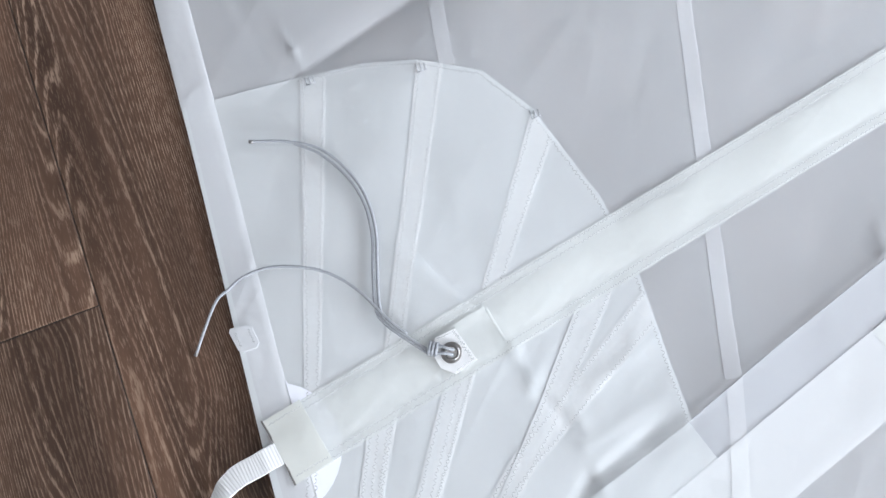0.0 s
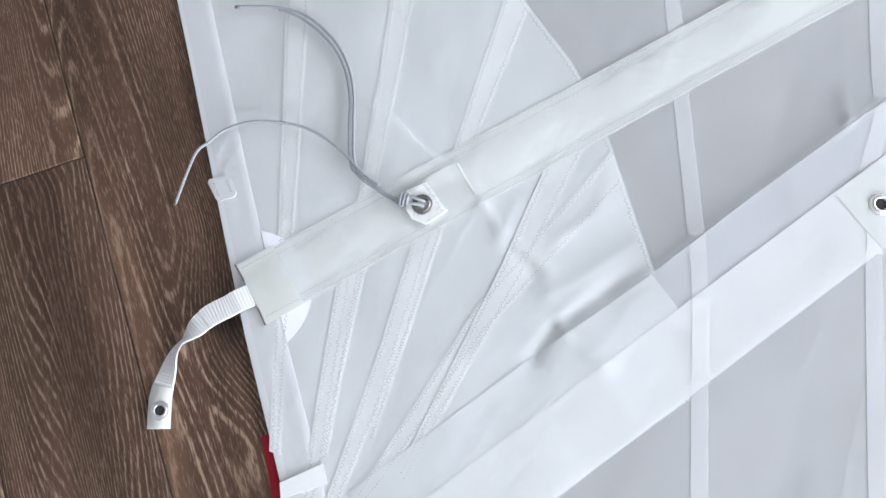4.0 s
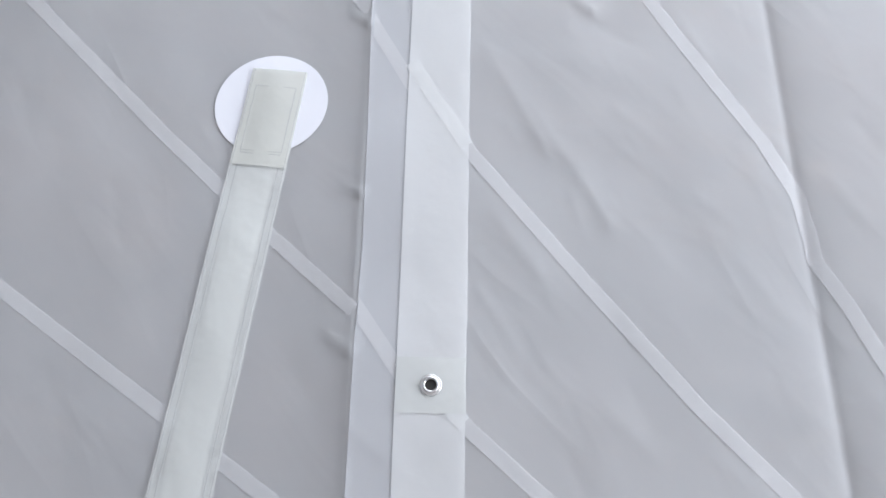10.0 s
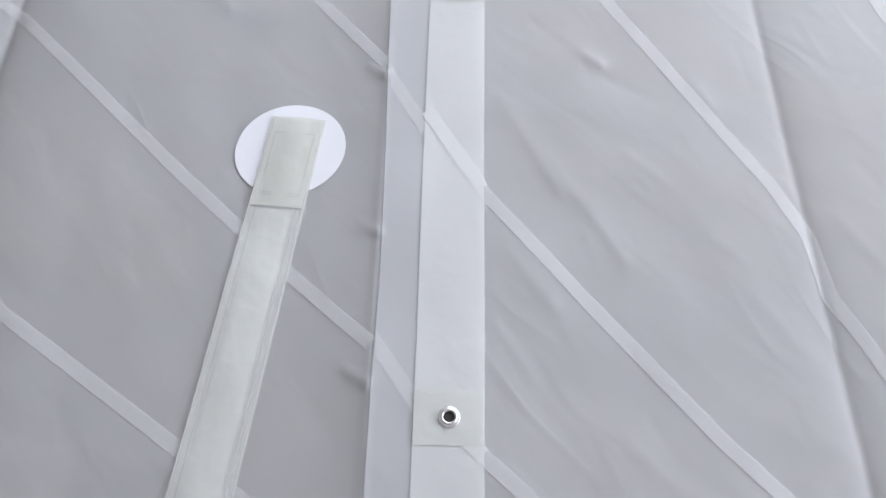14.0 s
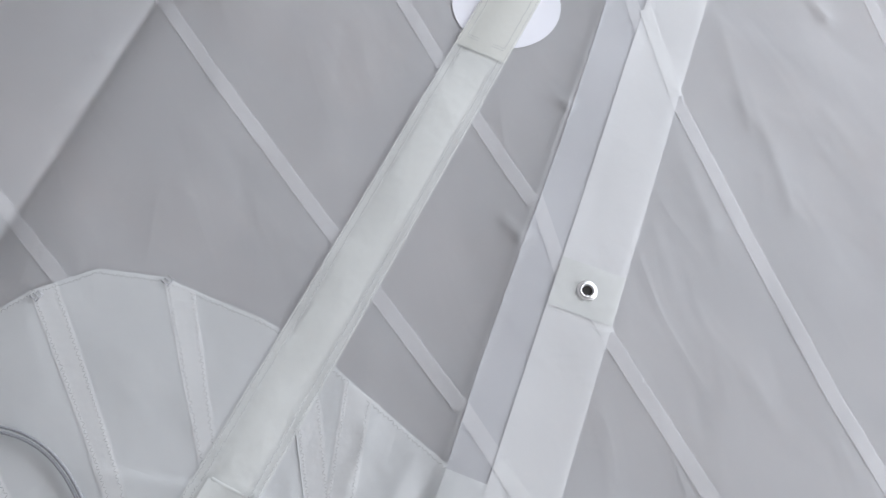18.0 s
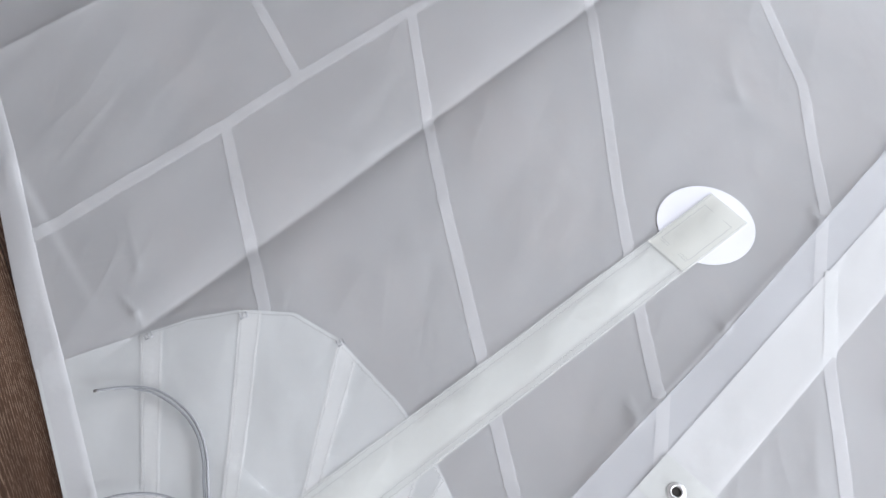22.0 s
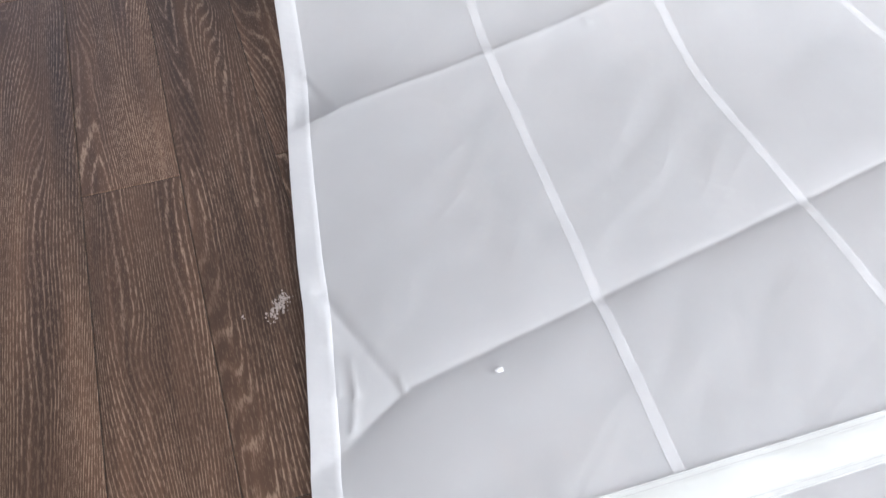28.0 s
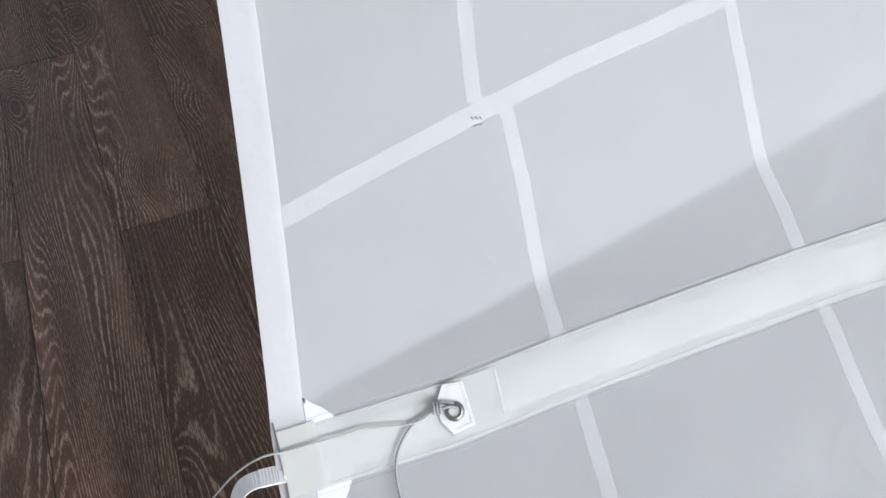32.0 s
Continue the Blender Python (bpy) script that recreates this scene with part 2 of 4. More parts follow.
DISC = cloth("bright_disc_cloth", (0.92, 0.93, 0.99), 0.05, rough=0.5, crumple=0.1)
WEB = cloth("white_webbing", (0.85, 0.85, 0.84), 0.05, rough=0.5, crumple=0.1, crumple_scale=60)
THREAD = cloth("thread", (0.76, 0.77, 0.76), 0.2, 0.5, rough=0.6, crumple=0.1, dapple=0.0)
CORD = plain("grey_cord", (0.34, 0.35, 0.37), 0.6, grain=900, amount=0.35, bump=0.6)
CORD_PALE = plain("pale_cord", (0.60, 0.59, 0.56), 0.6, grain=900, amount=0.25, bump=0.6)
STEEL = plain("nickel", (0.88, 0.88, 0.88), 0.3, 1.0, grain=200, amount=0.08, bump=0.05)
GUNMETAL = plain("dark_nickel", (0.30, 0.29, 0.28), 0.28, 1.0, grain=200, amount=0.1, bump=0.05)
DARK = plain("dark_gap", (0.03, 0.027, 0.025), 0.8)
INK = plain("grey_ink", (0.42, 0.42, 0.44), 0.8)
RED = cloth("red_nylon", (0.36, 0.010, 0.024), 0.2, rough=0.6, crumple=0.1)
WOOD = wood("oak_laminate")
WALL = plain("white_wall_paint", (0.68, 0.67, 0.66), 0.8, grain=40, amount=0.02)
SCUFF = plain("pale_paint_scuff", (0.36, 0.31, 0.28), 0.8, grain=300, amount=0.4)


# ---------------------------------------------------------------- helpers of this scene
def part(name, bm, mat, parent=None, label="", smooth=False):
    me = bpy.data.meshes.new(name)
    bm.to_mesh(me)
    bm.free()
    me.materials.append(mat)
    if smooth:
        me.polygons.foreach_set("use_smooth", [True] * len(me.polygons))
    ob = new(name, me)
    ob.parent = parent
    return tagged(ob, label=label)


def box(bm, x0, x1, y0, y1, z0, z1):
    v = [bm.verts.new((x, y, z)) for z in (z0, z1) for y in (y0, y1) for x in (x0, x1)]
    for f in ((0, 2, 3, 1), (4, 5, 7, 6), (0, 1, 5, 4), (2, 6, 7, 3), (0, 4, 6, 2), (1, 3, 7, 5)):
        bm.faces.new([v[i] for i in f])
    return v


# the sail's outer edge on the floor: y, x
EDGE = [(-1.4, 0.02), (-0.6, 0.085), (-0.135, 0.128), (0.034, 0.136), (0.223, 0.149), (0.5, 0.171), (0.68, 0.184), (0.93, 0.21),
        (1.198, 0.228), (1.56, 0.258), (1.729, 0.274), (1.797, 0.289), (1.888, 0.305), (2.028, 0.331), (2.136, 0.343), (2.241, 0.359), (2.368, 0.378), (2.453, 0.393),
        (2.622, 0.424), (2.845, 0.451), (3.086, 0.488), (3.19, 0.521), (3.263, 0.543), (3.375, 0.576), (3.8, 0.68)]
# how the sheet climbs at its far end: distance along the climb, height
CLIMB = [(-9, 0.0), (2.1, 0.0), (2.3, 0.007), (2.4, 0.014), (2.55, 0.028), (2.65, 0.050), (2.75, 0.081), (2.85, 0.126), (3.0, 0.236),
         (3.07, 0.290), (3.14, 0.328), (3.23, 0.391), (3.3, 0.446), (3.45, 0.566), (3.7, 0.766), (9, 5.006)]
# long storage creases: x0, y0, x1, y1, height (below 0: a valley), reach on the far side, on the near side, bend below this x, its slope, where it fades out
CREASES = [(0.60, -0.052, 1.591, 0.244, 0.012, 0.06, 0.30, 0, 0, 0.44), (0.336, 0.517, 1.643, 0.873, -0.016, 0.10, 0.06, 0, 0, 0.32),
           (0.258, 1.184, 1.295, 1.397, 0.011, 0.07, 0.10, 0, 0, 0.2), (0.45, 1.854, 1.442, 2.048, -0.012, 0.12, 0.07, 0.45, 0.38, 0.2),
           (0.51, 2.50, 1.354, 2.638, 0.010, 0.07, 0.12, 0.51, 0.14, 0.3), (0.654, 3.095, 1.373, 3.124, -0.05, 0.16, 0.12, 0, 0, 0),
           (0.964, -0.543, 1.736, -0.29, -0.013, 0.15, 0.07, 0, 0, 0)]
# short tucks and wrinkles: x0, y0, x1, y1, height, half width
TUCKS = [(0.431, 0.138, 0.446, 0.090, 0.004, 0.005), (0.444, 0.093, 0.452, 0.050, 0.004, 0.005), (0.450, 0.056, 0.470, -0.01, -0.003, 0.006), (0.483, 0.080, 0.446, 0.040, 0.003, 0.005),
         (0.320, 0.588, 0.329, 0.548, 0.004, 0.005), (0.333, 0.518, 0.329, 0.546, 0.004, 0.004), (0.605, 0.047, 0.515, 0.019, 0.003, 0.010), (0.590, -0.019, 0.477, -0.041, 0.003, 0.010), (0.587, -0.040, 0.545, -0.058, -0.003, 0.008),
         (0.537, -0.042, 0.483, -0.065, 0.003, 0.007), (0.454, 0.05, 0.489, -0.014, 0.003, 0.008), (0.30, -0.069, 0.38, -0.075, 0.002, 0.010), (0.474, -0.078, 0.434, -0.103, -0.006, 0.008),
         (0.480, -0.070, 0.478, -0.092, 0.005, 0.005), (0.600, -0.048, 0.475, -0.078, -0.007, 0.012), (0.479, -0.096, 0.505, -0.138, 0.003, 0.009),
         (1.101, 0.125, 1.095, 0.094, 0.005, 0.004), (0.899, 0.070, 0.890, 0.036, 0.005, 0.004), (1.363, 0.205, 1.353, 0.175, 0.005, 0.004),
         (0.853, 3.165, 0.842, 3.225, 0.007, 0.008), (0.878, 3.16, 0.856, 3.235, -0.005, 0.009),
         (0.60, 0.70, 0.69, 0.64, 0.003, 0.02), (0.66, 0.76, 0.78, 0.66, 0.003, 0.02), (1.353, -0.003, 1.225, -0.12, 0.0022, 0.013), (1.292, -0.079, 1.147, -0.224, 0.0022, 0.014),
         (1.478, -0.085, 1.461, -0.123, 0.004, 0.010), (1.49, -0.238, 1.431, -0.291, 0.002, 0.012), (1.118, -0.077, 1.056, -0.154, 0.002, 0.013), (1.459, 0.537, 1.418, 0.457, 0.003, 0.014),
         (1.041, 0.204, 0.983, 0.22, 0.002, 0.010), (1.045, 2.60, 1.06, 2.565, 0.006, 0.008), (0.442, 1.882, 0.444, 1.852, 0.006, 0.005), (0.380, 1.930, 0.371, 1.864, 0.004, 0.005),
         (0.371, 1.864, 0.353, 1.811, 0.004, 0.005), (0.354, 1.934, 0.347, 1.876, 0.004, 0.005), (0.355, 2.075, 0.359, 1.976, 0.005, 0.010), (0.375, 0.723, 0.359, 0.621, 0.002, 0.008),
         (0.247, 0.93, 0.240, 0.996, 0.002, 0.012), (0.440, 1.848, 0.364, 2.080, -0.009, 0.012), (0.230, 0.55, 0.175, 0.535, 0.003, 0.012), (0.19, 0.46, 0.15, 0.45, 0.003, 0.008)]
# three-cornered folds at the hem: the lifted corner, then the two that lie flat, and the lift
FLAPS = [(0.452, 2.640, 0.510, 2.480, 0.397, 2.440, -0.014), (0.240, 0.96, 0.290, 0.545, 0.17, 0.50, 0.006),
         (0.425, 0.150, 0.352, 0.290, 0.305, 0.165, 0.006)]

wr = random.Random(11)
for k in range(200):
    a, b = ((wr.uniform(0.75, 1.8), wr.uniform(-0.6, -0.03)) if k < 65 else (wr.uniform(0.25, 0.62), wr.uniform(-0.2, 0.45)) if k < 85 else (wr.uniform(0.4, 1.6), wr.uniform(0.3, 3.0)))
    turn = wr.gauss(0.9, 0.22)
    run = wr.uniform(0.03, 0.11)
    TUCKS.append((a, b, a + run * math.cos(turn), b + run * math.sin(turn), wr.uniform(0.0004, 0.0011) * wr.choice((1, 1, -0.8)), wr.uniform(0.006, 0.013)))


def edge_x(y):
    return np.interp(y, [e[0] for e in EDGE], [e[1] for e in EDGE])


def height(x, y):
    """Height of the sailcloth over the floor, for arrays of places."""
    x, y = np.asarray(x, float), np.asarray(y, float)
    s = y + 0.27 * (x - 0.85)
    cs, ch = [c[0] for c in CLIMB], [c[1] for c in CLIMB]
    climb = sum(np.interp(s + d, cs, ch) for d in (-0.04, -0.02, 0.0, 0.02, 0.04)) / 5
    z = np.zeros(np.broadcast(x, y).shape)
    past = y - 3.13 - 0.04 * (x - 0.9)
    climb = climb + 0.9 * 0.5 * (past + np.sqrt(past * past + 4e-6))
    for x0, y0, x1, y1, h, far, near, bend, slope, fade in CREASES:
        run = math.hypot(x1 - x0, y1 - y0)
        yb = y + slope * np.maximum(bend - x, 0)
        d = ((x1 - x0) * (yb - y0) - (y1 - y0) * (x - x0)) / run
        f = np.clip((x - fade + 0.07) / 0.14, 0, 1) if fade else 1.0
        z = z + f * math.copysign(0.0008, h) * np.exp(-(d / 0.005) ** 2)
        a = np.sqrt(d * d + 1.5e-6)
        z = z + f * h * (0.75 * np.exp(-a / np.where(d > 0, far, near)) + (0.16 if near < 0.2 else 0.0) * np.exp(-a / 0.018))
        if -0.03 < h < 0:
            z = z - f * 0.45 * h * np.exp(-(d / 0.22) ** 2)
    for x0, y0, x1, y1, h, w in TUCKS:
        dx, dy = x1 - x0, y1 - y0
        k = ((x - x0) * dx + (y - y0) * dy) / (dx * dx + dy * dy)
        kk = np.clip(k, 0, 1)
        d = np.hypot(x - x0 - kk * dx, y - y0 - kk * dy)
        z = z + h * np.exp(-(d / w)) * (0.3 + 0.7 * kk)
    folds = 0.0
    for ax, ay, bx, by, cx, cy, h in FLAPS:
        det = (by - cy) * (ax - cx) + (cx - bx) * (ay - cy)
        la = ((by - cy) * (x - cx) + (cx - bx) * (y - cy)) / det
        lb = ((cy - ay) * (x - cx) + (ax - cx) * (y - cy)) / det
        lc = 1 - la - lb
        folds = folds + h * np.clip(la, 0, 1) * np.clip(lc * 10 + 0.2, 0, 1) * np.clip(lb * 6 + 0.9, 0, 1)
    z = z + 0.0014 * np.sin(5.1 * x + 2.2 * y) * np.sin(4.3 * y - 3.1 * x + 1) + 0.0009 * np.sin(17 * x + 6 * y + 2) * np.sin(13 * y - 9 * x)
    z = z + 0.0006 * np.sin(37 * x - 11 * y) * np.sin(29 * y + 13 * x + np.sin(9 * x))
    inland = x - edge_x(y)
    k, b = np.clip(inland / 0.05, 0, 1), np.clip(inland / 0.22, 0, 1)
    base = 0.0085 + 0.0022 * np.sin(9 * y + 1.5 * np.sin(4 * y)) * (1 - b) + 0.0035 * b * b * (3 - 2 * b)
    z = base + z * (0.45 + 0.55 * k) + folds - 0.003
    return climb + 0.003 + 0.5 * (z + np.sqrt(z * z + 4e-6))


def lay(bm, off, skirt=0.0012):
    """Drops a flat bmesh onto the sail, off metres over it, with a thin edge all round."""
    rim = [e for e in bm.edges if e.is_boundary]
    for e in rim:
        e.smooth = False
    if skirt:
        made = bmesh.ops.extrude_edge_only(bm, edges=rim)["geom"]
        low = {g for g in made if isinstance(g, bmesh.types.BMVert)}
    else:
        low = set()
    bm.verts.ensure_lookup_table()
    zz = height([v.co.x for v in bm.verts], [v.co.y for v in bm.verts])
    for v, z in zip(bm.verts, zz):
        v.co.z += z + off - (skirt if v in low else 0)
    bmesh.ops.recalc_face_normals(bm, faces=bm.faces)
    return bm


def sheet(points, off, step=0.01, skirt=0.0004):
    """A flat piece of cloth with the given outline, laid on the sail."""
    bm = bmesh.new()
    bm.faces.new([bm.verts.new((x, y, 0)) for x, y in points])
    for axis in (0, 1):
        lo, hi = min(p[axis] for p in points), max(p[axis] for p in points)
        k = math.ceil(lo / step + 0.01)
        while k * step < hi - 1e-4:
            co, no = [0, 0, 0], [0, 0, 0]
            co[axis], no[axis] = k * step, 1
            bmesh.ops.bisect_plane(bm, geom=bm.verts[:] + bm.edges[:] + bm.faces[:], plane_co=co, plane_no=no)
            k += 1
    if bm.faces[:] and bm.faces[:][0].normal.z < 0:
        bmesh.ops.reverse_faces(bm, faces=bm.faces)
    return lay(bm, off, skirt)


def resample(points, step):
    pts = [Vector(p) for p in points]
    out = [pts[0]]
    for a, b in zip(pts, pts[1:]):
        k = max(1, round((b - a).length / step))
        out += [a.lerp(b, (i + 1) / k) for i in range(k)]
    return out


def smooth_path(points, step=0.006):
    """A rounded curve through the points."""
    p = [Vector(q) for q in points]
    p = [p[0] * 2 - p[1]] + p + [p[-1] * 2 - p[-2]]
    out = []
    for a, b, c, d in zip(p, p[1:], p[2:], p[3:]):
        k = max(2, round((c - b).length / step))
        for i in range(k):
            t = i / k
            out.append(0.5 * ((2 * b) + (c - a) * t + (2 * a - 5 * b + 4 * c - d) * t * t + (3 * b - a - 3 * c + d) * t ** 3))
    return out + [p[-2]]


def band(points, width, off, profile=((-0.5, 0), (-0.3, 0), (-0.1, 0), (0.1, 0), (0.3, 0), (0.5, 0)), step=0.008, skirt=0.0005):
    """A long strip laid on the sail along a line of (x, y)."""
    pts = resample([(x, y, 0) for x, y in points], step)
    bm = bmesh.new()
    rows = []
    for i, p in enumerate(pts):
        d = (pts[min(i + 1, len(pts) - 1)] - pts[max(i - 1, 0)]).normalized()
        side = Vector((-d.y, d.x, 0))
        a, b = p + side * 0.03, p - side * 0.03
        rise = float(height(a.x, a.y) - height(b.x, b.y)) / 0.06
        w = width / math.hypot(1, rise)
        rows.append([bm.verts.new(p + side * (u * w) + Vector((0, 0, h))) for u, h in profile])
    for a, b in zip(rows, rows[1:]):
        for i in range(len(a) - 1):
            bm.faces.new((a[i + 1], a[i], b[i], b[i + 1]))
    return lay(bm, off, skirt)


def ribbon(path, width, thick, up=None, ribs=0.0):
    """A free strap along a 3D path; up gives its broad side's normal at each point; ribs: depth of its cross ribs."""
    bm = bmesh.new()
    rows = []
    for i, p in enumerate(path):
        d = (path[min(i + 1, len(path) - 1)] - path[max(i - 1, 0)]).normalized()
        n = Vector(up[i]) if up else Vector((0, 0, 1))
        side = d.cross(n).normalized()
        n = side.cross(d).normalized()
        h = thick / 2 + (ribs if i % 2 else 0)
        rows.append([bm.verts.new(p + side * (a * width / 2) + n * (b * h)) for a, b in ((-1, -0.6), (-0.94, 1), (0, 1.1), (0.94, 1), (1, -0.6), (0, -1))])
    for a, b in zip(rows, rows[1:]):
        for i in range(6):
            j = (i + 1) % 6
            bm.faces.new((a[i], a[j], b[j], b[i]))
    for r in (rows[0], rows[-1]):
        bm.faces.new(r)
    bmesh.ops.recalc_face_normals(bm, faces=bm.faces)
    return bm


def tube(path, radius, sides=8, twist=0.0):
    """A round cord along a path; twist gives it a laid, ribbed surface."""
    bm = bmesh.new()
    rows = []
    for i, p in enumerate(path):
        d = (path[min(i + 1, len(path) - 1)] - path[max(i - 1, 0)]).normalized()
        a = d.cross(Vector((0.1, 0.2, 1))).normalized()
        b = d.cross(a)
        r = radius * (1 + (twist if i % 2 else -twist))
        rows.append([bm.verts.new(p + (a * math.cos(k * math.tau / sides) + b * math.sin(k * math.tau / sides)) * r) for k in range(sides)])
    for a, b in zip(rows, rows[1:]):
        for i in range(sides):
            j = (i + 1) % sides
            bm.faces.new((a[i], a[j], b[j], b[i]))
    bm.faces.new(rows[0])
    bm.faces.new(rows[-1])
    bmesh.ops.recalc_face_normals(bm, faces=bm.faces)
    return bm


def lathe(profile, m, sides=32):
    """Turns (radius, height) pairs about the z axis of the pose m."""
    bm = bmesh.new()
    rows = [[bm.verts.new(m @ Vector((r * math.cos(k * math.tau / sides), r * math.sin(k * math.tau / sides), h))) for k in range(sides)] for r, h in profile]
    for a, b in zip(rows, rows[1:]):
        for i in range(sides):
            j = (i + 1) % sides
            bm.faces.new((a[i], a[j], b[j], b[i]))
    bmesh.ops.recalc_face_normals(bm, faces=bm.faces)
    return bm


def on_sail(x, y, off=0.0):
    return Vector((x, y, float(height(x, y)) + off))


def sail_pose(x, y, off=0.0):
    """A pose on the sail at (x, y), z along the cloth's normal."""
    e = 0.02
    a = on_sail(x + e, y) - on_sail(x - e, y)
    b = on_sail(x, y + e) - on_sail(x, y - e)
    n = a.cross(b).normalized()
    return Matrix.Translation(on_sail(x, y) + n * off) @ n.to_track_quat("Z", "Y").to_matrix().to_4x4()


RING = [(0.0068, -0.001), (0.0068, 0.0012), (0.0073, 0.0021), (0.0085, 0.0026), (0.0097, 0.0022), (0.0102, 0.0013), (0.0112, 0.0012), (0.0124, 0.0013), (0.0131, 0.0008), (0.0133, -0.0004)]


def eyelet(m, parent, size=1.0, label="round nickel eyelet", metal=None, inside=None):
    ring = part("eyelet", lathe([(r * size, h * size) for r, h in RING], m), metal or STEEL, parent, label, True)
    # Disc closes the ring: black by default, painting the hole's darkness.
    part("hole", lathe([(0.0069 * size, 0.0002), (0.004 * size, 0.0), (0.0, 0.0)], m), inside or DARK, ring, "" if inside else "black disc painted for the dark of the hole")
    return ring


def stitches(points, parent, pitch=0.0075, wide=0.0026, off=0.0012):
    """Zigzag sewing along a line on the sail: short raised stitches."""
    pts = resample([(x, y, 0) for x, y in points], pitch / 2)
    zz = height([p.x for p in pts], [p.y for p in pts])
    bm = bmesh.new()
    path, uneven = [], random.Random(len(pts))
    for i, (p, z) in enumerate(zip(pts, zz)):
        d = (pts[min(i + 1, len(pts) - 1)] - pts[max(i - 1, 0)]).normalized()
        path.append(p + Vector((-d.y, d.x, 0)) * ((wide if i % 2 else -wide) * uneven.uniform(0.55, 1.15)) + d * uneven.uniform(-0.0008, 0.0008) + Vector((0, 0, z + off)))
    for a, b in zip(path, path[1:]):
        d = (b - a).normalized()
        s = Vector((-d.y, d.x, 0)) * 0.0006
        up = Vector((0, 0, 0.0002))
        m = a.lerp(b, 0.5) + up
        q = [bm.verts.new(v) for v in (a, m - s, b, m + s, a.lerp(b, 0.25) + up, a.lerp(b, 0.75) + up)]
        for f in ((0, 1, 4), (0, 4, 3), (1, 5, 4), (4, 5, 3), (1, 2, 5), (5, 2, 3)):
            bm.faces.new([q[k] for k in f])
    return part("stitching", bm, THREAD, parent, "", True)


# ---------------------------------------------------------------- floor and room
floor = tagged(new("floor"), "brown oak laminate floor with limed grain and bevelled joints", "floor", kind="structure")
PLANK_W, PLANK_L = 0.18, 1.413
ROOM_X, ROOM_Y, ROOM_H = (-3.06, 4.32), (-5.3, 6.2), 2.6


def plank_mesh(name, w, length):
    bm = bmesh.new()
    g, c = 0.0006, 0.0016
    lo = [bm.verts.new((x, y, -0.0014)) for x, y in ((g, g), (w - g, g), (w - g, length - g), (g, length - g))]
    hi = [bm.verts.new((x, y, 0.0)) for x, y in ((g + c, g + c), (w - g - c, g + c), (w - g - c, length - g - c), (g + c, length - g - c))]
    bm.faces.new(hi)
    for i in range(4):
        j = (i + 1) % 4
        bm.faces.new((lo[i], lo[j], hi[j], hi[i]))
    me = bpy.data.meshes.new(name)
    bm.to_mesh(me)
    bm.free()
    me.materials.append(WOOD)
    return me


bm = bmesh.new()
box(bm, ROOM_X[0], ROOM_X[1], ROOM_Y[0], ROOM_Y[1], -0.12, -0.0014)
part("subfloor", bm, DARK, floor)
PLANK = plank_mesh("plank", PLANK_W, PLANK_L)
for column in range(-17, 24):
    start = (1.03 if column % 2 == 0 else 0.325) - 5 * PLANK_L
    for k in range(9):
        y = start + k * PLANK_L
        y0, y1 = max(y, ROOM_Y[0]), min(y + PLANK_L, ROOM_Y[1])
        if y1 - y0 < 0.02:
            continue
        whole = y1 - y0 > PLANK_L - 1e-4
        ob = new("plank", PLANK if whole else plank_mesh("plank", PLANK_W, y1 - y0))
        ob.location = (column * PLANK_W, y0, 0)
        ob.parent = floor

x0, x1, y0, y1 = *ROOM_X, *ROOM_Y


def wall(name, along, fixed, lo, hi, opening=None):
    """A wall 0.12 thick with, if given, one window opening (from, to, sill, head)."""
    bm = bmesh.new()
    spans = [(lo, hi, 0, ROOM_H)]
    if opening:
        a, b, s, h = opening
        spans = [(lo, a, 0, ROOM_H), (b, hi, 0, ROOM_H), (a, b, 0, s), (a, b, h, ROOM_H)]
    for a, b, s, h in spans:
        if along == "x":
            box(bm, a, b, fixed[0], fixed[1], s, h)
        else:
            box(bm, fixed[0], fixed[1], a, b, s, h)
    return tagged(part(name, bm, WALL), "plain white painted wall", "wall", kind="structure")


# The north opening is added for the fill lamp; no window is known there.
wall("wall_north", "x", (y1, y1 + 0.12), x0 - 0.12, x1 + 0.12, (-2.55, 0.15, 0.7, 2.3))
wall("wall_south", "x", (y0 - 0.12, y0), x0 - 0.12, x1 + 0.12, (0.65, 3.95, 0.7, 2.3))
wall("wall_west", "y", (x0 - 0.12, x0), y0, y1)
wall("wall_east", "y", (x1, x1 + 0.12), y0, y1, (-2.45, 1.25, 0.7, 2.3))
bm = bmesh.new()
box(bm, x0 - 0.12, x1 + 0.12, y0 - 0.12, y1 + 0.12, ROOM_H, ROOM_H + 0.1)
tagged(part("ceiling", bm, WALL), "plain white ceiling", "ceiling", kind="structure")

# ---------------------------------------------------------------- the sail
sail = tagged(new("sail"), "white translucent sail with creases and seam tapes spread over the floor", "sail")


def sewn(name, bm, mat, parent=None, label="", smooth=True):
    """A part of the sail, built in world places."""
    return part(name, bm, mat, parent or sail, label, smooth)


# the single layer of cloth
ys = np.arange(-1.9, 3.62, 0.0045)
us = np.concatenate([np.linspace(0, 0.36, 80)[:-1], np.linspace(0.36, 1.9, 210)[:-1], np.linspace(1.9, 2.7, 24)])
YY, UU = np.meshgrid(ys, us, indexing="ij")
SLOPE = np.interp(YY, [-1.4, 0.0, 0.6, 1.3, 2.0, 2.6, 3.1], [0.3, 0.297, 0.272, 0.207, 0.195, 0.165, 0.03])
YY = YY + SLOPE * UU
XX = edge_x(YY - SLOPE * UU) + UU
ZZ = height(XX, YY)
ny, nx = XX.shape
idx = np.arange(ny * nx).reshape(ny, nx)
